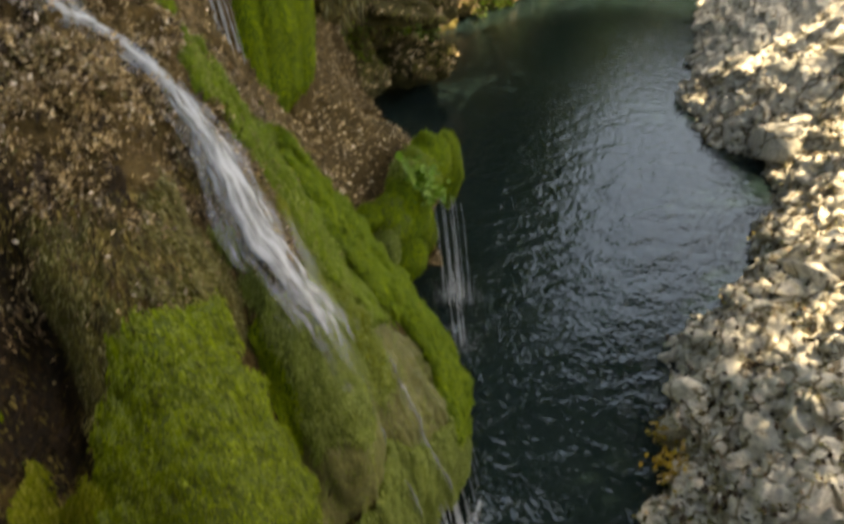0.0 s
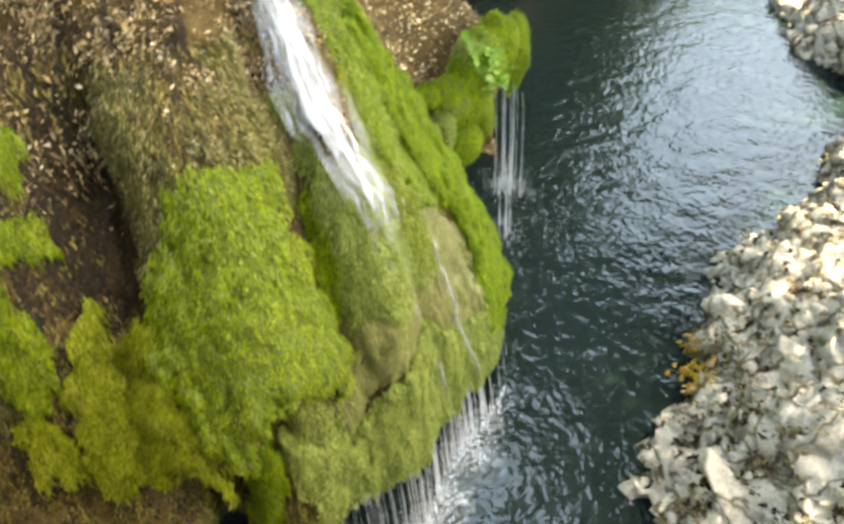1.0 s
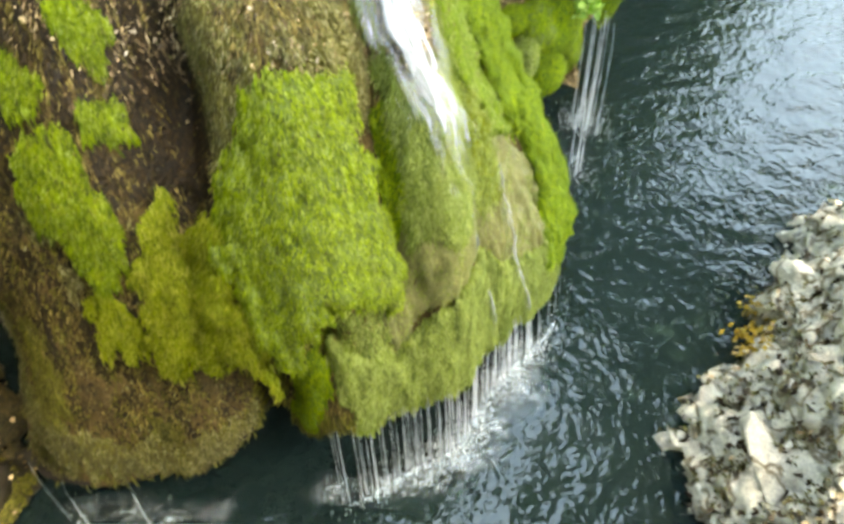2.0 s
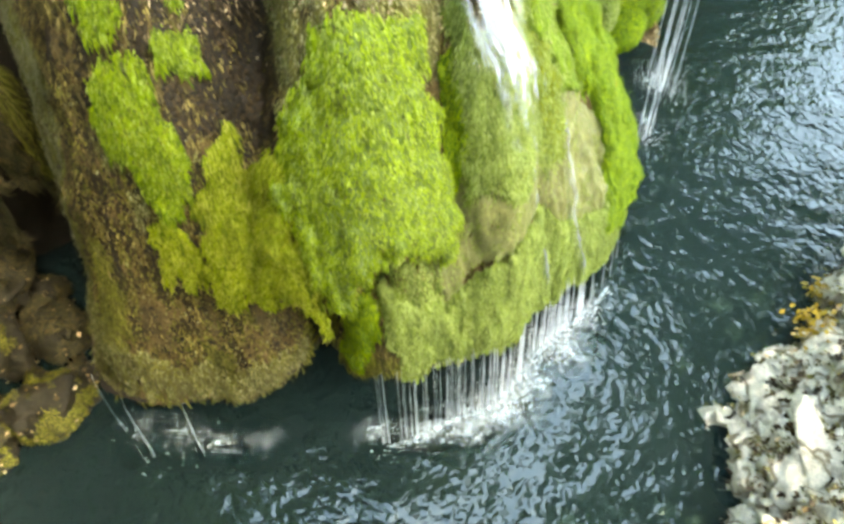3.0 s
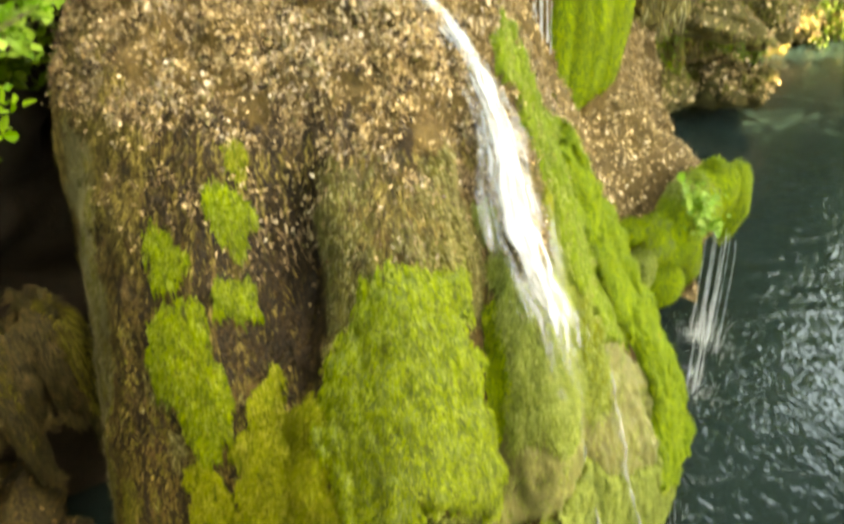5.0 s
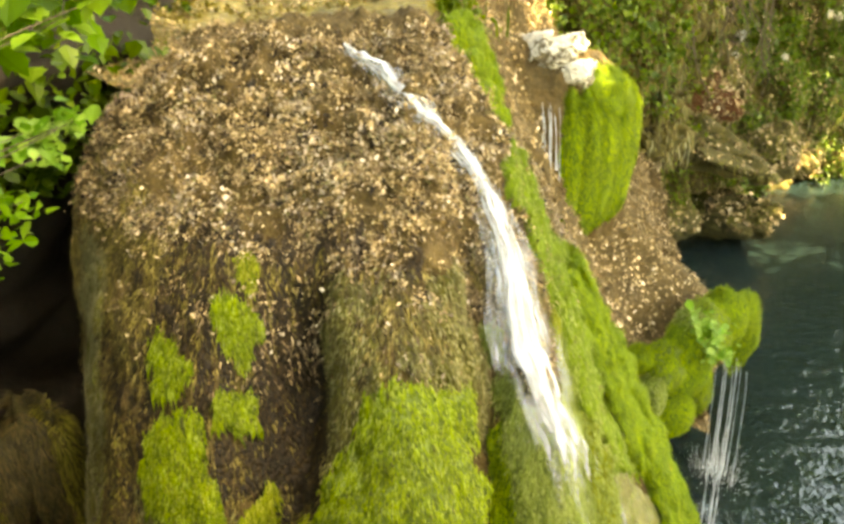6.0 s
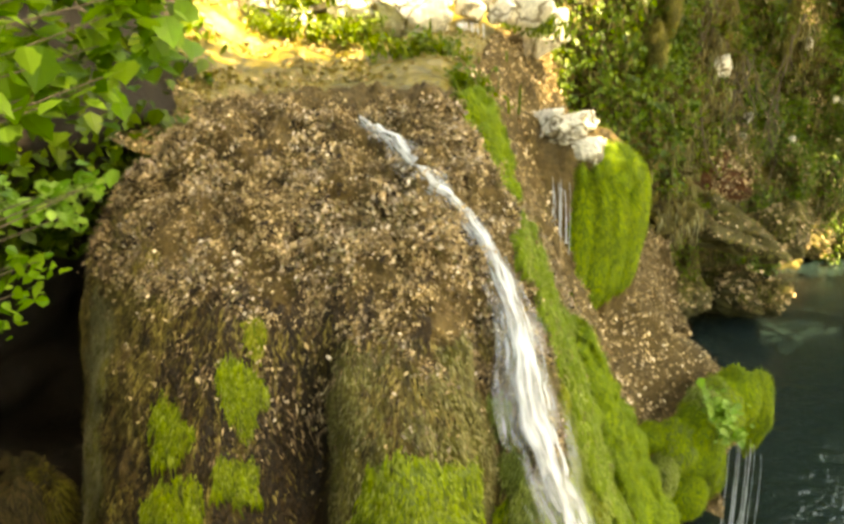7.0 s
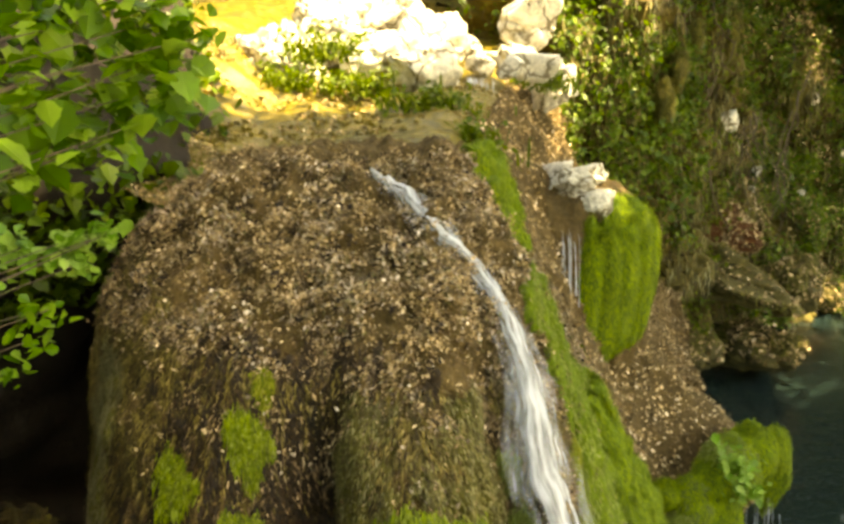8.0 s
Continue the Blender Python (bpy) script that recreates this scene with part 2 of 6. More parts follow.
BOULDER = surface("mossy_boulder", [(0.3, (0.03, 0.027, 0.01)), (0.5, (0.075, 0.062, 0.02)), (0.7, (0.12, 0.1, 0.035))], [(0.35, (0.02, 0.018, 0.006)), (0.55, (0.07, 0.062, 0.018)), (0.75, (0.2, 0.165, 0.08))], sizes=(1.6, 8), relief=1.0, grain=26, vary=0.6)
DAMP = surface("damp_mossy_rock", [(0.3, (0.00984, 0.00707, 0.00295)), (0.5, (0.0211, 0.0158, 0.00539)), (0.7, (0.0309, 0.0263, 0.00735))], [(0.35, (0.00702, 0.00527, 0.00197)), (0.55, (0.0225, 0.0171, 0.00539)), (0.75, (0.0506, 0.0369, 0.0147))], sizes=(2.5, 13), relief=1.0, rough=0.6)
BARK = surface("bark", [(0.3, (0.06, 0.045, 0.03)), (0.7, (0.14, 0.11, 0.08))], [(0.3, (0.05, 0.04, 0.03)), (0.7, (0.18, 0.15, 0.11))], sizes=(2, 18), stretch=0.3)
LITTER = speckled("leaf_litter", [(0.0, (0.0921, 0.0664, 0.0312)), (0.3, (0.261, 0.188, 0.103)), (0.7, (0.461, 0.348, 0.218)), (0.94, (0.659, 0.513, 0.342)), (1.0, (0.983, 0.831, 0.653))], patch=4.0, stretch=0.7, vary=0.6)
CHAFF = speckled("grey_chaff", [(0.0, (0.1, 0.078, 0.056)), (0.4, (0.3, 0.24, 0.185)), (0.8, (0.52, 0.43, 0.35)), (1.0, (0.8, 0.7, 0.6))], patch=2.2, stretch=0.8, vary=0.5)
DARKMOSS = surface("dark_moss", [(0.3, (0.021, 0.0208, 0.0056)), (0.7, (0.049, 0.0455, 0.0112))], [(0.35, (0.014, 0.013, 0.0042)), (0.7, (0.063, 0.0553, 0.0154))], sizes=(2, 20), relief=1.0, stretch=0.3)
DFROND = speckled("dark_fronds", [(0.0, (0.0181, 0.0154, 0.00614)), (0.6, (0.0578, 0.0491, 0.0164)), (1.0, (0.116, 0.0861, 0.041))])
FIBRE = speckled("brown_fibres", [(0.0, (0.0309, 0.0216, 0.00713)), (0.4, (0.0892, 0.0674, 0.0214)), (0.7, (0.15, 0.122, 0.0392)), (1.0, (0.274, 0.215, 0.0994))], patch=11.0, stretch=0.16, vary=0.85)
PALE = speckled("pale_fibres", [(0.0, (0.0992, 0.093, 0.0434)), (1.0, (0.223, 0.211, 0.124))])
# Dark fibres, toned down further for the shade inside the hollows.
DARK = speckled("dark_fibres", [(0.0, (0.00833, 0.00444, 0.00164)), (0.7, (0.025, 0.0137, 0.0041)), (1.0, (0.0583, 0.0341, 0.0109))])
FROND = speckled("moss_fronds", [(0.0, (0.0784, 0.0677, 0.028)), (0.08, (0.0937, 0.137, 0.0188)), (0.4, (0.183, 0.246, 0.03)), (0.75, (0.244, 0.313, 0.0468)), (1.0, (0.343, 0.406, 0.132))], through=0.3, patch=12.0, stretch=0.1, vary=0.42)
STRAW = speckled("straw_fronds", [(0.0, (0.0425, 0.0368, 0.015)), (0.4, (0.128, 0.115, 0.0438)), (0.8, (0.221, 0.207, 0.0938)), (1.0, (0.34, 0.322, 0.2))], through=0.2, patch=8.0, stretch=0.2, vary=0.55)
TWIG = speckled("twigs", [(0.0, (0.0263, 0.0175, 0.00978)), (0.5, (0.118, 0.0813, 0.0489)), (0.85, (0.328, 0.237, 0.147)), (1.0, (0.656, 0.525, 0.367))], patch=5.0, stretch=0.7, vary=0.6)
GFROND = speckled("golden_fronds", [(0.0, (0.0987, 0.124, 0.0142)), (0.5, (0.217, 0.26, 0.0267)), (1.0, (0.393, 0.394, 0.107))], through=0.3, patch=7.0, stretch=0.12)
SFROND = speckled("pale_fronds", [(0.0, (0.0782, 0.101, 0.0254)), (0.4, (0.17, 0.216, 0.0465)), (1.0, (0.338, 0.389, 0.158))], through=0.25, patch=7.0, stretch=0.12)
VFROND = speckled("vivid_fronds", [(0.0, (0.0682, 0.123, 0.00328)), (0.5, (0.186, 0.279, 0.00656)), (1.0, (0.306, 0.385, 0.0163))], through=0.3)
OFROND = speckled("olive_fronds", [(0.0, (0.0397, 0.0366, 0.00818)), (0.5, (0.112, 0.11, 0.0205)), (1.0, (0.238, 0.212, 0.0682))], through=0.2, patch=6.0, stretch=0.15, vary=0.5)
LEAF = speckled("green_leaves", [(0.0, (0.0322, 0.0659, 0.00806)), (0.5, (0.0806, 0.14, 0.0177)), (1.0, (0.161, 0.225, 0.0403))], rough=0.5, through=0.35)
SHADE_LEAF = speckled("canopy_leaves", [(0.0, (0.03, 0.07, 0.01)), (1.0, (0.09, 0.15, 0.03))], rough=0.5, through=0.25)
SPRIG = speckled("pale_leaves", [(0.0, (0.137, 0.277, 0.0504)), (1.0, (0.314, 0.451, 0.134))], rough=0.5, through=0.3)
HAZEL = speckled("hazel_leaves", [(0.0, (0.0576, 0.137, 0.0189)), (0.5, (0.139, 0.26, 0.0394)), (1.0, (0.3, 0.446, 0.11))], rough=0.45, through=0.45)
BROOK = speckled("sunny_weeds", [(0.0, (0.062, 0.112, 0.0093)), (1.0, (0.186, 0.236, 0.0372))], rough=0.5, through=0.4)
GOLD = speckled("autumn_leaves", [(0.0, (0.259, 0.171, 0.0373)), (0.5, (0.37, 0.281, 0.0746)), (1.0, (0.333, 0.257, 0.15))], through=0.2)


def flowing(name, cover, bright=0.8, stretch=(14, 14, 1.2), edge=0.0, most=1.0):
    """Broken white water: white strands with clear gaps between them."""
    m = bpy.data.materials.new(name)
    m.use_nodes = True
    n, l = m.node_tree.nodes, m.node_tree.links
    b = n["Principled BSDF"]
    b.inputs["Base Color"].default_value = (bright * 0.94, bright, bright * 1.1, 1)
    b.inputs["Roughness"].default_value = 0.65
    b.inputs["Subsurface Weight"].default_value = 0.0
    co = n.new("ShaderNodeTexCoord")
    mp = n.new("ShaderNodeMapping")
    mp.inputs["Scale"].default_value = stretch
    t = n.new("ShaderNodeTexNoise")
    t.inputs["Scale"].default_value, t.inputs["Detail"].default_value = 1.0, 6
    r = n.new("ShaderNodeMapRange")
    r.inputs[1].default_value, r.inputs[2].default_value = 0.58 - cover * 0.4, 0.88 - cover * 0.4
    r.inputs[4].default_value = most
    clear = n.new("ShaderNodeBsdfTransparent")
    mx = n.new("ShaderNodeMixShader")
    l.new(co.outputs["UV"], mp.inputs[0])
    l.new(mp.outputs[0], t.inputs["Vector"])
    cut = n.new("ShaderNodeSeparateXYZ")
    l.new(co.outputs["UV"], cut.inputs[0])
    far = n.new("ShaderNodeMath")
    far.operation = "ABSOLUTE"
    l.new(cut.outputs[1], far.inputs[0])
    less = n.new("ShaderNodeMath")
    less.operation = "MULTIPLY_ADD"
    less.inputs[1].default_value = -edge
    l.new(far.outputs[0], less.inputs[0])
    l.new(t.outputs[0], less.inputs[2])
    thin = n.new("ShaderNodeAttribute")
    thin.attribute_name = "thin"
    fade = n.new("ShaderNodeMath")
    fade.operation = "MULTIPLY_ADD"
    fade.inputs[1].default_value = -0.42
    l.new(thin.outputs["Fac"], fade.inputs[0])
    l.new(less.outputs[0], fade.inputs[2])
    l.new(fade.outputs[0], r.inputs[0])
    l.new(r.outputs[0], mx.inputs[0])
    l.new(clear.outputs[0], mx.inputs[1])
    l.new(b.outputs[0], mx.inputs[2])
    l.new(mx.outputs[0], n["Material Output"].inputs[0])
    return m


RAPID = flowing("white_rapid", 0.83, 0.6, (3.4, 19, 1), 1.4)
VEIL = flowing("thin_rapid", 0.8, 0.5, (2.4, 15, 1), 1.3, 0.62)
THREAD = flowing("falling_water", 0.55, 0.8, (3, 60, 1))


def foam_material(name, low, high, grain=19.0, most=1.0):
    m = bpy.data.materials.new(name)
    m.use_nodes = True
    n, l = m.node_tree.nodes, m.node_tree.links
    b = n["Principled BSDF"]
    b.inputs["Base Color"].default_value = (0.72, 0.83, 0.93, 1)
    b.inputs["Roughness"].default_value = 0.5
    uv = n.new("ShaderNodeTexCoord")
    cut = n.new("ShaderNodeSeparateXYZ")
    l.new(uv.outputs["UV"], cut.inputs[0])
    t = n.new("ShaderNodeTexNoise")
    t.inputs["Scale"].default_value, t.inputs["Detail"].default_value, t.inputs["Roughness"].default_value = grain, 6, 0.75
    l.new(uv.outputs["Object"], t.inputs["Vector"])
    edge = n.new("ShaderNodeMath")
    edge.operation = "PINGPONG"
    edge.inputs[1].default_value = 0.5
    l.new(cut.outputs[1], edge.inputs[0])
    add = n.new("ShaderNodeMath")
    add.operation = "MULTIPLY_ADD"
    add.inputs[1].default_value = 0.7
    l.new(edge.outputs[0], add.inputs[0])
    l.new(t.outputs[0], add.inputs[2])
    r = n.new("ShaderNodeMapRange")
    r.inputs[1].default_value, r.inputs[2].default_value, r.inputs[4].default_value = low, high, most
    l.new(add.outputs[0], r.inputs[0])
    clear = n.new("ShaderNodeBsdfTransparent")
    mx = n.new("ShaderNodeMixShader")
    l.new(r.outputs[0], mx.inputs[0])
    l.new(clear.outputs[0], mx.inputs[1])
    l.new(b.outputs[0], mx.inputs[2])
    l.new(mx.outputs[0], n["Material Output"].inputs[0])
    return m


FOAM = foam_material("foam", 0.66, 1.3)
THIN_FOAM = foam_material("thin_foam", 0.7, 0.98, 15.0, 0.36)
SPRAY = speckled("foam_drops", [(0.0, (0.7, 0.74, 0.76)), (1.0, (0.9, 0.92, 0.93))], rough=0.3)


def pool_water():
    m = bpy.data.materials.new("pool_water")
    m.use_nodes = True
    n, l = m.node_tree.nodes, m.node_tree.links
    b = n["Principled BSDF"]
    b.inputs["Base Color"].default_value = (0.0094, 0.0193, 0.0195, 1)
    b.inputs["Specular IOR Level"].default_value = 0.85
    b.inputs["Specular Tint"].default_value = (0.7, 0.88, 1.0, 1)
    b.inputs["Roughness"].default_value, b.inputs["IOR"].default_value = 0.07, 1.45
    co = n.new("ShaderNodeTexCoord")
    last = None
    for size, far, strong in ((4.2, 0.022, 0.8), (8.5, 0.017, 0.85)):
        t = n.new("ShaderNodeTexNoise")
        t.inputs["Scale"].default_value, t.inputs["Detail"].default_value, t.inputs["Distortion"].default_value = size, 1.0, 0.5
        l.new(co.outputs["Object"], t.inputs["Vector"])
        bp = n.new("ShaderNodeBump")
        bp.inputs["Strength"].default_value, bp.inputs["Distance"].default_value = strong, far
        l.new(t.outputs[0], bp.inputs["Height"])
        if last:
            l.new(last.outputs[0], bp.inputs["Normal"])
        last = bp
    l.new(last.outputs[0], b.inputs["Normal"])
    return m


POOL = pool_water()


# ---- building ----
def mesh_of(name, verts, faces, material, uvs=None, smooth=True):
    me = bpy.data.meshes.new(name)
    me.from_pydata([tuple(v) for v in verts], [], [tuple(f) for f in faces])
    me.materials.append(material)
    if smooth:
        me.polygons.foreach_set("use_smooth", [True] * len(me.polygons))
    if uvs is not None:
        layer = me.uv_layers.new(name="flow")
        idx = np.zeros(len(me.loops), int)
        me.loops.foreach_get("vertex_index", idx)
        layer.data.foreach_set("uv", np.asarray(uvs, float)[idx].ravel())
    me.update()
    return me


def thing(name, label, category, group="", kind=""):
    return tagged(new(name), label, category, group, kind)


def part(name, me, parent, label=""):
    ob = new(name, me)
    ob.parent = parent
    return tagged(ob, label)


def grid_faces(nu, nv, keep=None, wrap=False):
    i, j = np.meshgrid(np.arange(nu if wrap else nu - 1), np.arange(nv - 1), indexing="ij")
    k = (i + 1) % nu
    q = np.stack([i * nv + j, k * nv + j, k * nv + j + 1, i * nv + j + 1], -1).reshape(-1, 4)
    return q if keep is None else q[keep.reshape(-1)]


def normals(P):
    """Unit normals of a grid of points."""
    n = np.cross(np.gradient(P, axis=0), np.gradient(P, axis=1))
    return n / np.maximum(np.linalg.norm(n, axis=-1, keepdims=True), 1e-9)


def sheet(name, func, us, vs, material, rough=0.0, size=0.6, seed=0, detail=5, crag=0.0, blocks=()):
    """A displaced sheet over two ranges of parameters."""
    u, v = np.meshgrid(us, vs, indexing="ij")
    P = func(u, v)
    if rough:
        n = normals(P)
        P = P + n * (rough * fbm(P, size, detail, seed))[..., None]
        if crag:
            cell = np.abs(fbm(P, (size * 0.7, size * 0.7, size * 0.4), 4, seed + 9))
            P = P + n * (crag * (np.minimum(cell, 0.35) - 0.2 - 1.2 * np.maximum(0, 0.07 - cell)))[..., None]
    for span, deep in blocks:
        n = normals(P)
        high, joint = cells(P + 0.25 * span * fbm(P, span, 2, seed + 3)[..., None], (span, span, span * 0.7), seed + int(span * 100))
        P = P + n * (deep * (high - 1.3 * np.maximum(0, 0.16 - joint) / 0.16))[..., None]
    return mesh_of(name, P.reshape(-1, 3), grid_faces(len(us), len(vs)), material), P


def blades(name, at, out, count, material, long=(0.05, 0.1), wide=0.012, hang=0.8, seed=0):
    """Small tapered fronds hanging down a surface. at, out: samples of places and normals."""
    rng = np.random.default_rng(seed)
    k = rng.integers(0, len(at), count)
    p, n = at[k] + rng.normal(0, 0.012, (count, 3)) + np.array([0, 0, 0.03]) * rng.normal(0, 1, (count, 1)), out[k]
    down = np.array([0, 0, -1.0]) - n * (-n[:, 2:3])
    down = down / np.maximum(np.linalg.norm(down, axis=1, keepdims=True), 0.15)
    side = np.cross(n, down)
    side /= np.maximum(np.linalg.norm(side, axis=1, keepdims=True), 1e-6)
    way = hang * down + (1 - hang) * n * 1.2 + rng.normal(0, 0.16, (count, 1)) * side
    L = rng.uniform(*long, (count, 1))
    w = wide * rng.uniform(0.6, 1.4, (count, 1))
    a = p - n * 0.01
    mid = a + way * L * 0.5 + n * L * 0.16
    tip = a + way * L
    V = np.stack([a - side * w * 0.6, a + side * w * 0.6, mid + side * w, mid - side * w, tip], 1)
    base = np.arange(count)[:, None] * 5
    F = [tuple(r) for r in base + np.array([[0, 1, 2, 3]])] + [tuple(r) for r in base + np.array([[3, 2, 4]])]
    return mesh_of(name, V.reshape(-1, 3), F, material, smooth=False)


def flakes(name, at, out, count, material, size=(0.025, 0.06), lie=0.35, seed=0, lift=0.01):
    """Fallen leaves and crumbs: small folded pieces lying on a surface."""
    rng = np.random.default_rng(seed)
    k = rng.integers(0, len(at), count)
    n = out[k] + rng.normal(0, lie, (count, 3))
    n /= np.linalg.norm(n, axis=1, keepdims=True)
    p = at[k] + rng.normal(0, 0.02, (count, 3)) + out[k] * lift
    t = np.cross(n, rng.normal(0, 1, (count, 3)))
    t /= np.linalg.norm(t, axis=1, keepdims=True)
    s = np.cross(n, t)
    L = rng.uniform(*size, (count, 1))
    w = L * rng.uniform(0.35, 0.75, (count, 1))
    fold = n * w * rng.uniform(-0.2, 0.5, (count, 1))
    V = np.stack([p - t * L, p - t * L * 0.1 + s * w + fold, p + t * L, p - t * L * 0.1 - s * w + fold], 1)
    base = np.arange(count)[:, None] * 4
    F = [tuple(r) for r in base + np.array([[0, 1, 2]])] + [tuple(r) for r in base + np.array([[0, 2, 3]])]
    return mesh_of(name, V.reshape(-1, 3), F, material, smooth=False)


def crumbs(name, at, out, count, material, size, seed=0):
    """Loose lumps: small eight-sided crumbs half sunk in a surface."""
    rng = np.random.default_rng(seed)
    k = rng.integers(0, len(at), count)
    corner = np.array([[1, 0, 0], [0, 1, 0], [-1, 0, 0], [0, -1, 0], [0, 0, 1], [0, 0, -1]], float)
    s = rng.uniform(*size, (count, 1, 1)) * rng.uniform(0.5, 1.3, (count, 6, 1)) * rng.uniform(0.5, 1.5, (count, 1, 3))
    turn = np.linalg.qr(rng.normal(0, 1, (count, 3, 3)))[0]
    V = (corner[None] * s) @ turn + at[k][:, None] + out[k][:, None] * 0.012
    base = np.arange(count)[:, None] * 6
    F = []
    for a, b, c in ((0, 1, 4), (1, 2, 4), (2, 3, 4), (3, 0, 4), (1, 0, 5), (2, 1, 5), (3, 2, 5), (0, 3, 5)):
        F += [tuple(r) for r in base + np.array([[a, b, c]])]
    return mesh_of(name, V.reshape(-1, 3), F, material, smooth=False)


def rock_mesh(name, size, material, seed, rough=0.45, cuts=4):
    """A broken block: the hull of a few points, its edges worn, its faces pitted and cracked."""
    rng = np.random.default_rng(seed)
    bm = bmesh.new()
    for _ in range(15):
        d = rng.normal(0, 1, 3)
        bm.verts.new(Vector(d / np.linalg.norm(d) * rng.uniform(0.85, 1.1)))
    hull = bmesh.ops.convex_hull(bm, input=bm.verts)
    bmesh.ops.delete(bm, geom=list({g for g in hull["geom_interior"] if isinstance(g, bmesh.types.BMVert)}), context="VERTS")
    bmesh.ops.bevel(bm, geom=list(bm.edges), offset=0.035, segments=1, affect="EDGES")
    bmesh.ops.triangulate(bm, faces=bm.faces)
    for k in range(cuts - 1):
        long_edges = [e for e in bm.edges if e.calc_length() > 0.3 / (k * 0.8 + 1)]
        bmesh.ops.subdivide_edges(bm, edges=long_edges, cuts=1)
        bmesh.ops.triangulate(bm, faces=bm.faces)
    P = np.array([v.co for v in bm.verts])
    crack = np.maximum(0, 0.16 - np.abs(fbm(P * [1, 1, 1.6] - seed, 0.55, 3, seed + 5)))
    P = P * (1 + rough * (0.12 * fbm(P + seed, 0.5, 4, seed) - 1.3 * crack))[:, None] * np.array(size)
    for v, q in zip(bm.verts, P):
        v.co = q
    me = bpy.data.meshes.new(name)
    bm.to_mesh(me)
    bm.free()
    me.materials.append(material)
    me.polygons.foreach_set("use_smooth", [True] * len(me.polygons))
    return me


def rock(name, at, size, material, seed, label, turn=0, tip=0, side=0, rough=0.45, group="", cuts=4, category="rock"):
    ob = new(name, rock_mesh(name, size, material, seed, rough, cuts))
    ob.matrix_world = pose(*at, tip, side, turn)
    return tagged(ob, label, category, group)


def leaf_cloud(name, at, count, size, material, seed=0, spread=0.0, droop=0.3, lobed=False):
    """Leaves with a fold and a point, scattered round the places at."""
    rng = np.random.default_rng(seed)
    k = rng.integers(0, len(at), count)
    p = at[k] + rng.normal(0, 1, (count, 3)) * spread
    n = rng.normal(0, 0.55, (count, 3)) + np.array([0, -0.25, 1.0])
    n /= np.linalg.norm(n, axis=1, keepdims=True)
    t = np.cross(n, rng.normal(0, 1, (count, 3)))
    t /= np.linalg.norm(t, axis=1, keepdims=True)
    t[:, 2] -= droop
    s = np.cross(n, t)
    L = size * rng.uniform(0.6, 1.3, (count, 1))
    if lobed:
        half = [(-0.42, 0.28), (-0.2, 0.36), (-0.1, 0.5), (0.08, 0.4), (0.22, 0.36), (0.4, 0.17)]
        outline = np.array([(-0.5, 0.0)] + half + [(0.62, 0.0)] + [(a, -b) for a, b in half[::-1]])
        V = p[:, None] + t[:, None] * (outline[None, :, :1] * L[:, None]) + s[:, None] * (outline[None, :, 1:] * L[:, None]) + n[:, None] * (np.abs(outline[None, :, 1:]) * L[:, None] * 0.25)
        base = np.arange(count)[:, None] * 14
        F = [tuple(r) for r in base + np.array([[0, 1, 2, 3, 4, 5, 6, 7]])] + [tuple(r) for r in base + np.array([[0, 7, 8, 9, 10, 11, 12, 13]])]
        return mesh_of(name, V.reshape(-1, 3), F, material, smooth=False)
    w = L * 0.42
    V = np.stack([p - t * L * 0.5, p - t * L * 0.2 + s * w + n * w * 0.25, p + t * L * 0.2 + s * w * 0.75 + n * w * 0.2, p + t * L * 0.6,
                  p + t * L * 0.2 - s * w * 0.75 + n * w * 0.2, p - t * L * 0.2 - s * w + n * w * 0.25], 1)
    base = np.arange(count)[:, None] * 6
    F = [tuple(r) for r in base + np.array([[0, 1, 2, 3]])] + [tuple(r) for r in base + np.array([[0, 3, 4, 5]])]
    return mesh_of(name, V.reshape(-1, 3), F, material, smooth=False)


def tube(verts, faces, path, radii, sides=7):
    """Adds a tapered limb to lists of verts and faces."""
    path = np.asarray(path, float)
    base = len(verts)
    for i, (p, r) in enumerate(zip(path, radii)):
        d = path[min(i + 1, len(path) - 1)] - path[max(i - 1, 0)]
        d = d / max(np.linalg.norm(d), 1e-9)
        s = np.cross(d, (0.31, 0.95, 0.13) if abs(d[1]) < 0.9 else (1.0, 0, 0))
        s /= np.linalg.norm(s)
        c = np.cross(d, s)
        for k in range(sides):
            a = 2 * math.pi * k / sides
            verts.append(p + r * (math.cos(a) * s + math.sin(a) * c))
    for i in range(len(path) - 1):
        for k in range(sides):
            q = (k + 1) % sides
            faces.append((base + i * sides + k, base + i * sides + q, base + (i + 1) * sides + q, base + (i + 1) * sides + k))


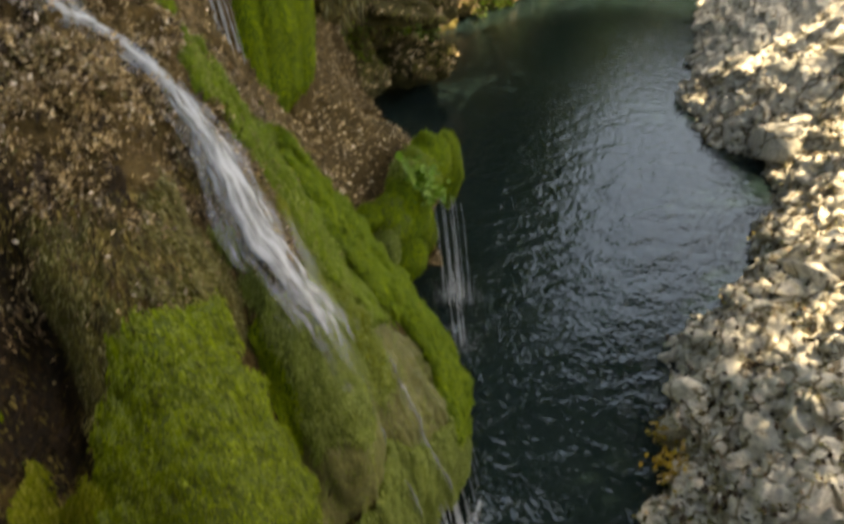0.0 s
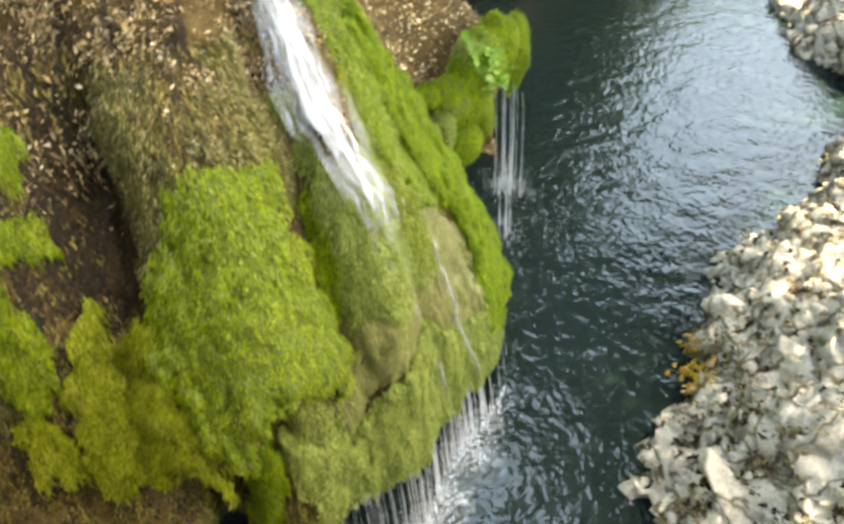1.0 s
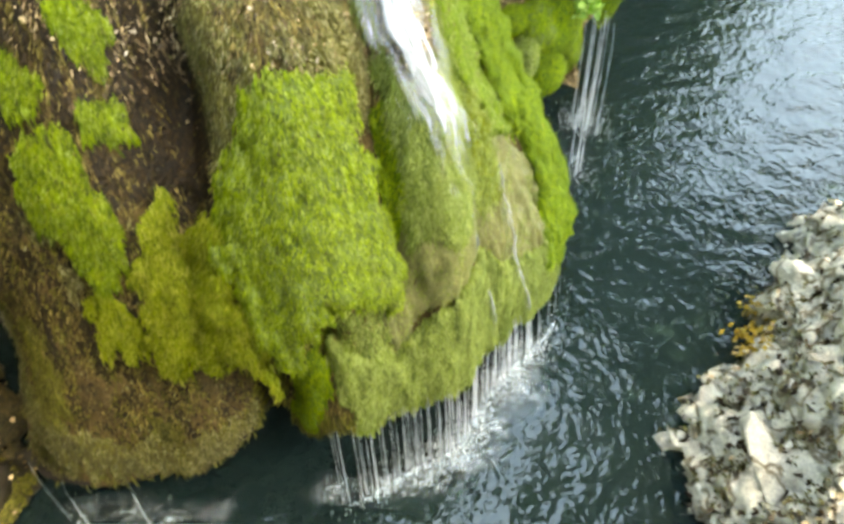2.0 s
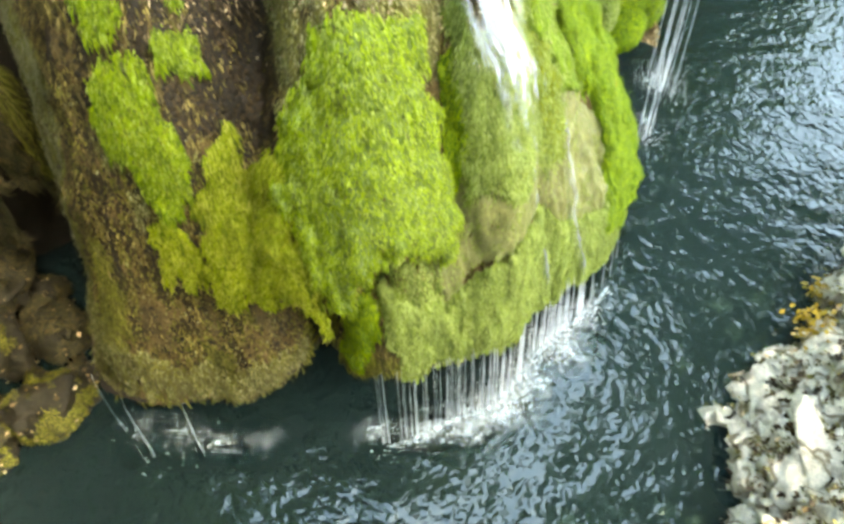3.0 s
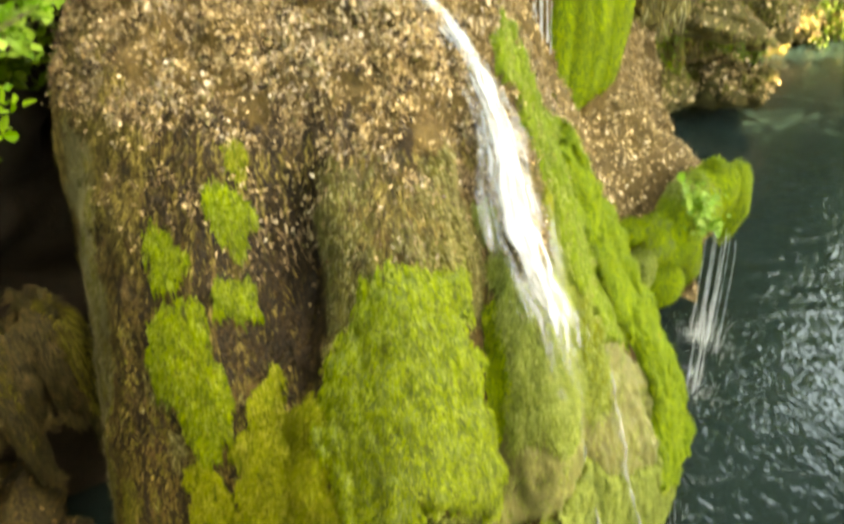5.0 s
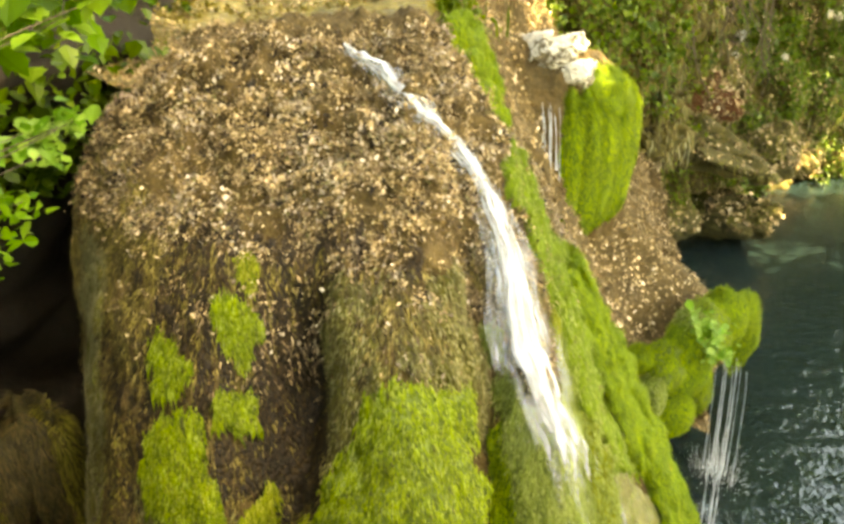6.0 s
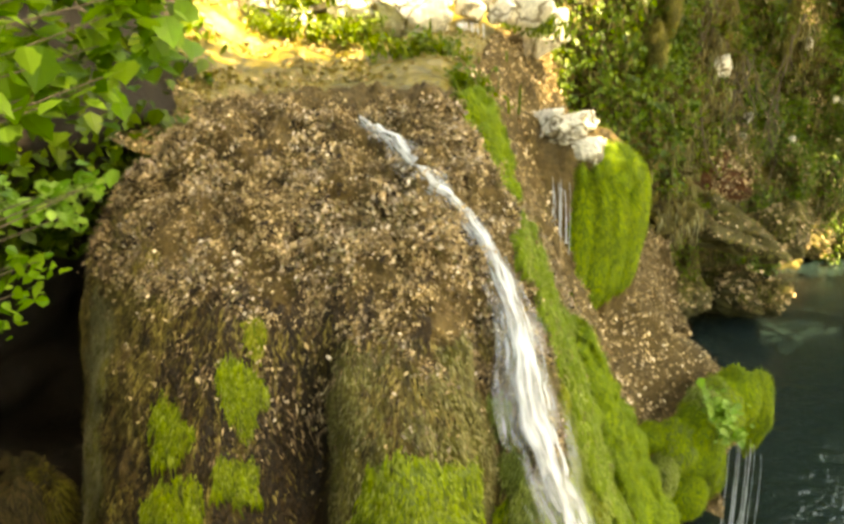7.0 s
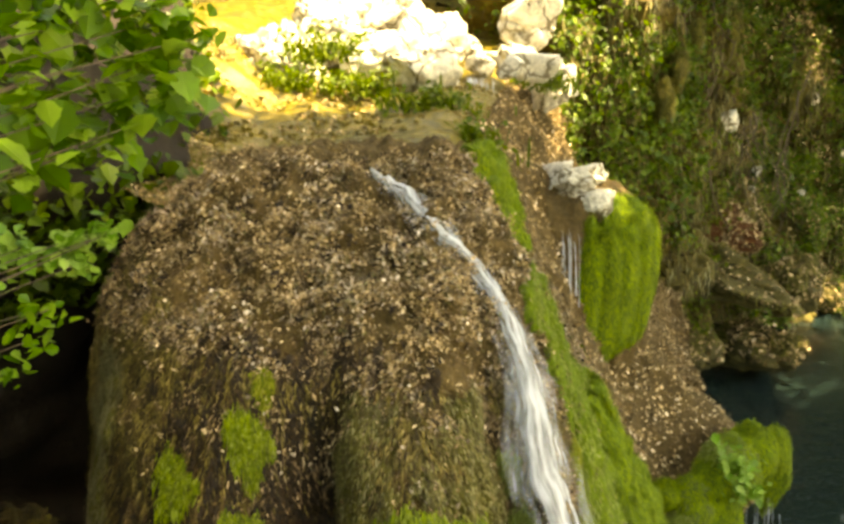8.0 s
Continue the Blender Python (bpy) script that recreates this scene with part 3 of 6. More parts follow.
def tree(name, foot, top, crown, radii, leaves, label, seed, leaf=0.16, material=None, spread=0.62):
    """Tapered trunk, limbs into the crown, and leaves in clumps about the limb ends."""
    rng = np.random.default_rng(seed)
    root = thing(name, label, "tree")
    root.location = foot
    foot, top, crown, radii = (np.array(q, float) for q in (foot, top, crown, radii))
    v, f = [], []
    s = np.linspace(0, 1, 8)[:, None]
    trunk = (top - foot) * s + np.sin(s * 5 + seed) * 0.15 * s
    tube(v, f, trunk, 0.24 * (1 - 0.7 * s[:, 0]) + 0.02, 9)
    ends = []
    for k in range(46):
        d = rng.normal(0, 1, 3)
        d /= np.linalg.norm(d)
        end = (crown - foot) + d * radii * rng.uniform(0.35, 1.0)
        begin = trunk[rng.integers(4, 8)]
        u = np.linspace(0, 1, 5)[:, None]
        limb = begin + (end - begin) * u + np.array([0, 0, 1]) * np.sin(u * 3.1) * 0.4
        tube(v, f, limb, 0.07 * (1 - u[:, 0]) + 0.012, 5)
        ends += [limb[3], limb[4], end + rng.normal(0, 0.5, 3)]
    part("trunk", mesh_of("trunk", v, f, BARK), root)
    part("crown", leaf_cloud("crown", np.array(ends), leaves, leaf, material or SHADE_LEAF, seed, spread), root)
    return root


# ---- the pool ----
def pool_level(u, v):
    P = np.stack([u, v, 0 * u], -1)
    near = np.clip(1.6 - np.hypot(u - 1.0, v - 3.0) / 14, 0.25, 1)
    z = 0.011 * fbm(P, (0.42, 0.24, 1), 1, 5) * near
    P[..., 2] = z
    return P


me, _ = sheet("water", pool_level, np.linspace(-8, 12, 400), np.linspace(-1.5, 17, 370), POOL)
tagged(new("water", me), "rippled dark green pool below the mossy fall", "water", kind="structure")
me, _ = sheet("river", lambda u, v: np.stack([u, v, 0 * u - 0.035], -1), np.linspace(-60, 90, 40), np.linspace(-40, 120, 40), POOL)
tagged(new("river", me), "dark still water of the river reaching into the gorge", "water", kind="structure")

# ---- ground, cliffs and banks ----
def along(points, u):
    """A smooth line through a few plan points, u from 0 to 1."""
    pts = np.array(points, float)
    s = np.r_[0, np.cumsum(np.linalg.norm(np.diff(pts, axis=0), axis=1))]
    s /= s[-1]
    return np.stack([np.interp(u, s, pts[:, k]) for k in range(pts.shape[1])], -1)


def ground_level(u, v):
    P = np.stack([u, v, 0 * u - 0.6], -1)
    return P


me, _ = sheet("ground", ground_level, np.linspace(-400, 400, 30), np.linspace(-400, 400, 30), BED)
tagged(new("ground", me), "silty brown river bed and valley floor", "ground", kind="structure")

RIGHT_BANK = [(2.2, -3.0), (3.1, 0.6), (3.25, 2.1), (3.35, 2.7), (3.6, 3.3), (4.0, 3.65), (4.9, 4.1), (5.1, 4.5), (5.25, 5.0), (5.6, 5.45), (6.2, 5.8), (7.2, 6.5), (8.1, 6.7), (9.7, 7.8), (11.2, 8.8), (12.9, 10.6), (12.6, 11.9), (13.7, 14.4), (18.8, 20), (34, 32)]


def right_bank(u, v):
    foot = along(RIGHT_BANK, u)
    P = np.zeros(u.shape + (3,))
    out = np.array([0.78, -0.62])
    P[..., :2] = foot + (v[..., None] - 0.12) * out
    P[..., 2] = -0.3 + 1.0 * (1 - np.exp(-v / 0.55)) + 0.4 * v
    return P


me, bank_grid = sheet("bank", right_bank, np.r_[np.linspace(0, 0.46, 620), np.linspace(0.465, 1, 70)], np.linspace(0, 1, 190) ** 1.7 * 14, LIME, 0.2, 1.3, 3, 7, 0.24, ((1.0, 0.13), (0.42, 0.075), (0.15, 0.03)))
tagged(new("bank", me), "sunlit pale limestone river bank", "bank", kind="structure")


bank_near_water = bank_grid[20:560, 4:110].reshape(-1, 3)
hollow = bank_near_water[fbm(bank_near_water, (0.34, 0.34, 0.34), 4, 19) > 0.08]
bank_out = np.tile([-0.35, 0.3, 0.9], (len(hollow), 1))
tagged(new("moss", blades("moss", hollow, bank_out, 26000, STRAW, (0.03, 0.09), 0.014, 0.6, 301)), "brown and olive dry moss in the hollows of the bank", "moss", kind="stuff")
fissure = bank_near_water[np.abs(fbm(bank_near_water, (0.4, 0.4, 0.25), 4, 23)) < 0.028]
tagged(new("moss", blades("moss", fissure, np.tile([-0.35, 0.3, 0.9], (len(fissure), 1)), 30000, DARK, (0.03, 0.08), 0.016, 0.7, 303)), "dark brown wet moss along the fissures of the bank", "moss", kind="stuff")
tagged(new("leaf_litter", flakes("leaf_litter", hollow, bank_out, 7000, TWIG, (0.02, 0.06), 0.6, 302, 0.02)), "dead leaves and dirt caught between the bank's blocks", "leaf litter", kind="stuff")


def near_bank(u, v):
    x = u
    y = -1.1 + 0.25 * np.sin(u * 1.3)
    P = np.stack([x, y - np.maximum(v - 6.9, 0), np.minimum(v - 0.5, 6.4) + 0 * u], -1)
    return P


me, _ = sheet("bank_near", near_bank, np.linspace(-16, 3.4, 90), np.r_[np.linspace(0, 6.9, 40), np.linspace(7.2, 30, 30)], CLIFF, 0.25, 1.1, 8)
tagged(new("bank_near", me), "earthy bank on the near side of the pool", "bank", kind="structure")

LEFT_WALL = [(-9.0, -2.5), (-7.2, 0.5), (-6.2, 3.0), (-6.2, 5.6), (-4.9, 7.2), (-4.9, 9.5), (-6.5, 13), (-9, 20)]


def left_wall(u, v):
    foot = along(LEFT_WALL, u)
    into = np.array([-0.75, 0.66])
    back = 0.9 * np.sin(np.clip(v / 7.4, 0, 1) * math.pi) - 1.2 * np.clip((v - 3.5) / 4, 0, 1) ** 2 - 0.5 + 0.55 * np.maximum(v - 7.4, 0)
    P = np.zeros(u.shape + (3,))
    P[..., :2] = foot + back[..., None] * into
    P[..., 2] = -0.5 + v
    return P


# Wet cliff whose cave shade is partly put into its near-black colour.
me, wall_grid = sheet("cliff_left", left_wall, np.linspace(0, 1, 130), np.r_[np.linspace(0, 7.6, 60), np.linspace(7.8, 16, 26)], WET_SHADE, 0.35, 1.0, 11)
tagged(new("cliff_left", me), "wet overhanging cliff beside the mound, coloured dark for cave shade", "cliff", kind="structure")


def step(x):
    x = np.clip(x, 0, 1)
    return x * x * (3 - 2 * x)


def plateau(w, v):
    """w: metres to the right of the stream's edge."""
    edge = -1.2 + 0.12 * (v - 7)
    u = edge + w
    channel = bump(u, -2.6 + 0.1 * (v - 6), 1.4)
    z = 6.9 + 0.155 * (v - 6.0) - 0.12 * channel - 6.0 * step(w / 4.5) + 0.9 * step((-3.3 - u) / 2.0) - 0.4 * step((9.0 - v) / 2.0)
    return np.stack([u, v, z], -1)


me, plateau_grid = sheet("stream_bed", plateau, np.linspace(-7.5, 0.5, 150), np.r_[np.linspace(6.9, 12.4, 150), np.linspace(12.5, 22, 60)], FLOWBED, 0.1, (0.9, 0.35, 0.5), 21, 6, 0.0)
tagged(new("stream_bed", me), "sunlit yellow-brown stream bed above the fall", "stream bed", kind="structure")
me, flank_grid = sheet("slope", plateau, np.linspace(0.5, 4.6, 70), np.linspace(8.7, 22, 160), TUFA, 0.16, 0.6, 21, 6, 0.2)
tagged(new("slope", me), "brown tufa slope strewn with litter beside the stream", "slope", kind="structure")
fn = normals(flank_grid)
fn = np.where(fn[..., 2:] < 0, -fn, fn)
tagged(new("leaf_litter", flakes("leaf_litter", flank_grid.reshape(-1, 3), fn.reshape(-1, 3), 22000, LITTER, (0.015, 0.05), 0.6, 57, 0.02)), "fallen brown leaves on the slope", "leaf litter", kind="stuff")

brink = plateau_grid[:, :34].reshape(-1, 3)
tagged(new("leaf_litter", flakes("leaf_litter", brink[brink[:, 0] > -4.2], np.tile([0, -0.2, 1.0], (int((brink[:, 0] > -4.2).sum()), 1)), 7000, LITTER, (0.01, 0.035), 0.9, 58, 0.02)), "fallen brown leaves at the brink of the fall", "leaf litter", kind="stuff")
bedp = plateau_grid[36:, 30:150].reshape(-1, 3)
bedp = bedp[fbm(bedp, 0.6, 3, 61) > 0.05]
tagged(new("leaf_litter", flakes("leaf_litter", bedp, np.tile([0, -0.2, 1.0], (len(bedp), 1)), 3500, LITTER, (0.015, 0.045), 0.9, 59, 0.015)), "leaves and twigs stranded on the stream bed", "leaf litter", kind="stuff")
tagged(new("pebbles", crumbs("pebbles", bedp, np.tile([0, 0, 1.0], (len(bedp), 1)), 1800, FLOWBED, (0.02, 0.06), 60)), "wet golden pebbles on the stream bed", "pebbles", kind="stuff")
FAR_CLIFF = [(-26, 20), (-12, 21), (-5, 20), (-1.0, 19), (1.5, 15.0), (3.2, 15.5), (5.5, 19.0), (8.0, 22.5), (13, 25.5), (22, 31), (44, 44)]


def far_cliff(u, v):
    foot = along(FAR_CLIFF, u)
    lean = np.where(v < 9, 0.12 * v, 1.08 + 0.75 * (v - 9))
    P = np.zeros(u.shape + (3,))
    P[..., :2] = foot + lean[..., None] * np.array([-0.18, 0.98])
    P[..., 2] = -0.6 + v * np.interp(u, [0, 0.55, 0.68, 0.8, 1], [1, 1, 0.75, 0.3, 0.25])
    return P


me, far_grid = sheet("cliff_far", far_cliff, np.r_[np.linspace(0, 0.36, 60), np.linspace(0.363, 0.72, 340), np.linspace(0.725, 1, 50)], np.r_[np.linspace(0, 13, 190), np.linspace(13.2, 26, 50)], CLIFF, 0.7, 1.6, 31, 6, 0.9, ((1.6, 0.13), (0.5, 0.05)))
tagged(new("cliff_far", me), "earthy overgrown cliff behind the river", "cliff", kind="structure")

# ---- the mound ----
big = thing("tufa_mound", "bell-shaped brown tufa mound draped with moss above the pool", "tufa mound")
big.location = (MIDDLE[0], MIDDLE[1], 0)
OFF = np.array([MIDDLE[0], MIDDLE[1], 0])


def mound_rough(deg, rise, carve=1.0):
    P = mound(deg, rise, carve)
    n = normals(P)
    n = np.where((n[..., :1] * (P - (OFF + [0, 0, 3]))[..., :1] + n[..., 1:2] * (P - OFF)[..., 1:2] + n[..., 2:] * (P[..., 2:] - 3)) < 0, -n, n)
    top = np.clip((n[..., 2] - 0.2) * 2, 0, 1)
    rag = 0.055 * fbm(P, (0.35, 0.35, 0.5), 5, 2) + top * (0.11 * fbm(P, 0.17, 4, 12) - 0.15 * np.maximum(0, 0.25 - np.abs(fbm(P, 0.3, 3, 15)))) + 0.03 * fbm(P, (0.09, 0.09, 0.5), 3, 7) * np.clip(1.3 - np.abs(n[..., 2]) * 1.3, 0, 1)
    return P + n * rag[..., None], n


degs, rises = np.arange(-180, 180, 0.5), np.r_[90, 89.5, np.arange(89, 0.4, -0.5), 0.25, 0.0]
dg, rs = np.meshgrid(degs, rises, indexing="ij")
body, out = mound_rough(dg, rs)
part("body", mesh_of("body", (body - OFF).reshape(-1, 3), grid_faces(len(degs), len(rises), wrap=True), TUFA), big)


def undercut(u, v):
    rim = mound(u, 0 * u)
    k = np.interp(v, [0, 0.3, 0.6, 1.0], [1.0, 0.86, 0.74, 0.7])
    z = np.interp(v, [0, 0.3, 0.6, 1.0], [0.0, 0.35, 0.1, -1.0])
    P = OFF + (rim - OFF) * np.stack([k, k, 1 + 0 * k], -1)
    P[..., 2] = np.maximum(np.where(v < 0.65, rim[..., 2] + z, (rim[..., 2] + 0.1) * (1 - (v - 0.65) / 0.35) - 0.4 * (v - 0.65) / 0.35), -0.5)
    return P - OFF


# The undercut's shade is helped by the near-black colour of its wet wall.
me, _ = sheet("hollow_wall", undercut, np.arange(-180, 181, 1.0), np.linspace(0, 1, 26), WET_SHADE, 0.08, 0.3, 4)
part("hollow_wall", me, big, "wet hollow under the rim, coloured dark for its shade")


def samples(lo, hi, a, b, count, seed, keep=None):
    """Random places and normals on the mound between angles lo, hi and rises a, b."""
    rng = np.random.default_rng(seed)
    d, r = rng.uniform(lo, hi, count * 2), rng.uniform(a, b, count * 2)
    if keep is not None:
        w = keep(d, r) > rng.uniform(0, 1, count * 2)
        d, r = d[w], r[w]
    d, r = d[:count], r[:count]
    e = 0.3
    P, U, V = mound(d, r), mound(d + e, r), mound(d, r + e)
    n = np.cross(U - P, V - P)
    n /= np.maximum(np.linalg.norm(n, axis=1, keepdims=True), 1e-9)
    n = np.where(((P - (OFF + [0, 0, 2.5])) * n).sum(1)[:, None] < 0, -n, n)
    P = P + n * (0.055 * fbm(P, (0.35, 0.35, 0.5), 5, 2))[:, None] - OFF
    return P, n


def crust(lo, hi, a, b, count, seed, keep):
    """Random places and normals on the finished crust, fewer in its pits."""
    rng = np.random.default_rng(seed)
    d, r = rng.uniform(lo, hi, count * 4), rng.uniform(a, b, count * 4)
    i, j = np.searchsorted(degs, d), np.searchsorted(-rises, -r)
    P, n = body[i, j], out[i, j]
    pit = fbm(P, 0.3, 3, 15)
    w = keep(d, r) * np.clip((fbm(P, 0.26, 3, 71) + 0.18) * 2.6, 0.2, 1) * np.clip((np.abs(pit) - 0.05) * 6, 0.15, 1) > rng.uniform(0, 1, count * 4)
    return (P[w] + rng.normal(0, 0.012, (w.sum(), 3)) - OFF)[:count], n[w][:count]


at, nn = crust(-175, 60, 30, 88, 60000, 5, lambda d, r: np.clip((r - 33) / 22, 0.05, 1) * np.cos(np.radians(r)) ** 0.7 * (1 - 0.97 * bump(d, -102, 7) * bump(r, 33, 12)))
part("leaf_litter", flakes("leaf_litter", at, nn, 120000, LITTER, (0.006, 0.022), 0.9, 6), big, "fallen brown leaves and crumbs")["kind"] = "stuff"
at, nn = crust(-175, 60, 38, 88, 30000, 25, lambda d, r: np.clip((r - 36) / 20, 0.05, 1) * np.cos(np.radians(r)) ** 0.7)
part("loose_debris", crumbs("loose_debris", at, nn, 5000, LITTER, (0.006, 0.026), 26), big, "loose tufa crumbs and twigs")["kind"] = "stuff"
part("big_litter", flakes("big_litter", at, nn, 1200, LITTER, (0.014, 0.032), 0.7, 27), big, "larger fallen leaves")["kind"] = "stuff"
at, nn = crust(-175, 60, 34, 88, 26000, 28, lambda d, r: np.clip((r - 32) / 10, 0.05, 1) * np.cos(np.radians(r)) ** 0.7)
part("twig_mat", blades("twig_mat", at, nn, 60000, TWIG, (0.03, 0.1), 0.0055, 0.55, 29), big, "tangle of fine twigs and rootlets")["kind"] = "stuff"
at, nn = crust(-150, 40, 36, 86, 24000, 128, lambda d, r: np.clip((r - 36) / 16, 0.03, 1) * np.cos(np.radians(r)) ** 0.7 * np.clip(np.sin(d * 0.21 + 1.3) * np.sin(r * 0.3 + 0.06 * d) * 1.6 + 0.45, 0.05, 1))
part("grey_chaff", flakes("grey_chaff", at, nn, 17000, CHAFF, (0.01, 0.03), 0.85, 129), big, "patches of pale grey dry leaves and chaff")["kind"] = "stuff"
part("straw_thatch", blades("straw_thatch", at, nn, 9000, STRAW, (0.03, 0.08), 0.008, 0.7, 130), big, "straw-coloured wisps among the litter")["kind"] = "stuff"
at, nn = crust(-150, 40, 36, 86, 9000, 131, lambda d, r: np.clip((r - 36) / 16, 0.03, 1) * np.cos(np.radians(r)) ** 0.7 * (np.sin(d * 0.83 + 2 * np.sin(r * 0.4)) * np.sin(r * 0.9 + 0.3 * d) > 0.45))
part("dark_litter", flakes("dark_litter", at, nn, 9000, DARK, (0.012, 0.035), 0.8, 132), big, "dark rotten leaves in the dips of the crown")["kind"] = "stuff"
at, nn = samples(-130, -100, 0.5, 24, 16000, 138, lambda d, r: np.clip(0.55 + np.sin(d * 1.3 + 2 * np.sin(r * 0.25)), 0.1, 1))
part("olive_mat", blades("olive_mat", at, nn, 13000, OFROND, (0.025, 0.07), 0.008, 0.9, 139), big, "thin olive moss among the hanging fibres")["kind"] = "stuff"
at, nn = samples(-135, -99, 0.5, 30, 22000, 38, lambda d, r: np.clip(0.5 + 1.6 * np.sin(d * 2.1 + 3 * np.sin(r * 0.35)) * np.sin(r * 0.9 + d * 0.7), 0.05, 1))
part("dark_mat", blades("dark_mat", at, nn, 22000, DARK, (0.025, 0.075), 0.011, 0.9, 39), big, "dark wet flecks between the hanging fibres")["kind"] = "stuff"
at, nn = samples(-121, -96, 26, 50, 12000, 46, lambda d, r: np.clip(0.35 + np.sin(d * 2.6 + 1.5 * np.sin(r * 0.2)), 0.02, 1))
part("dark_streak", blades("dark_streak", at, nn, 12000, DARK, (0.04, 0.12), 0.01, 0.95, 47), big, "dark wet streaks among the hanging fibres")["kind"] = "stuff"
at, nn = samples(-135, -99, 0.5, 26, 9000, 36)
part("straw_mat", blades("straw_mat", at, nn, 4000, STRAW, (0.02, 0.06), 0.008, 0.85, 37), big, "straw-coloured flecks of dry moss")["kind"] = "stuff"
at, nn = samples(-165, -40, 0.5, 48, 60000, 8, lambda d, r: (1 - 0.97 * bump(d, -101.5, 6) * bump(r, 33, 9)) * (1 - 0.7 * bump(d, -109, 9) * bump(r, 38, 9)) * np.where((d > -79) & (r < 34), 0.04, 1))
part("root_mat", blades("root_mat", at, nn, 120000, FIBRE, (0.03, 0.11), 0.006, 0.94, 9), big, "hanging brown root fibres")["kind"] = "stuff"


def inside(d, r, outline):
    """How far, in metres, places on the mound lie inside an outline of (angle, rise); negative outside."""
    scale = np.array([0.06, 0.1])
    q = np.stack([d, r], -1) * scale
    near, odd = np.full(d.shape, 9.0), np.zeros(d.shape, bool)
    for a, b in zip(outline, outline[1:] + outline[:1]):
        a, b = np.array(a, float) * scale, np.array(b, float) * scale
        e = b - a
        k = np.clip(((q - a) @ e) / max(e @ e, 1e-9), 0, 1)
        near = np.minimum(near, np.linalg.norm(q - a - k[..., None] * e, axis=-1))
        cross = (a[1] > q[..., 1]) != (b[1] > q[..., 1])
        odd ^= cross & (q[..., 0] < a[0] + (q[..., 1] - a[1]) * e[0] / (e[1] if abs(e[1]) > 1e-9 else 1e-9))
    return np.where(odd, near, -near)


def moss_pad(name, outline, thick, skin, hair, count, seed, label, long=(0.025, 0.065), wide=0.0045, step=0.4, carve=1.0, ragged=1.0, swell=0.0):
    """A cushion of moss on the mound inside an outline of (angle, rise), with ragged edges and hanging fronds."""
    lo, hi = min(q[0] for q in outline) - 3, max(q[0] for q in outline) + 3
    a, b = max(min(q[1] for q in outline) - 4, 0.0), min(max(q[1] for q in outline) + 5, 89)
    d, r = np.meshgrid(np.arange(lo, hi, step), np.arange(b, a - 0.01, -step), indexing="ij")
    P, n = mound_rough(d, r, carve)
    field = inside(d, r, outline) / 0.25
    field = field + ragged * (0.22 * fbm(P, (0.11, 0.11, 0.22), 4, seed) + 0.14 * fbm(P, (0.03, 0.03, 0.12), 2, seed + 3))
    full = np.clip(field * 3.0, 0, 1)
    Q = P + n * (thick * (1 + swell * np.clip((b - 5 - r) / (b - a - 9), 0, 1)) * (0.3 + 0.7 * np.sqrt(full)) + min(0.3 * thick, 0.028) * fbm(P, (0.07, 0.07, 0.45), 3, seed + 8))[..., None]
    keep = (field[:-1, :-1] > 0) & (field[1:, 1:] > 0) & (field[1:, :-1] > 0) & (field[:-1, 1:] > 0)
    pads = [pad_piece(name, P, Q, n, piece, field, thick, skin, hair, count * piece.sum() / keep.sum(), seed + 200 * k, label, long, wide) for k, piece in enumerate(islands(keep))]
    return pads[0]


def islands(keep):
    """Splits a mask of grid cells into its connected pieces, largest first, without the crumbs."""
    mark = np.where(keep, np.arange(1, keep.size + 1).reshape(keep.shape), 0)
    while True:
        wide = np.pad(mark, 1)
        grown = np.where(keep, np.maximum.reduce([mark, wide[:-2, 1:-1], wide[2:, 1:-1], wide[1:-1, :-2], wide[1:-1, 2:]]), 0)
        if (grown == mark).all():
            break
        mark = grown
    ids, sizes = np.unique(mark[keep], return_counts=True)
    order = np.argsort(-sizes)
    return [mark == ids[i] for i in order if sizes[i] > min(0.05 * sizes.max() + 6, 0.9 * sizes.max())]


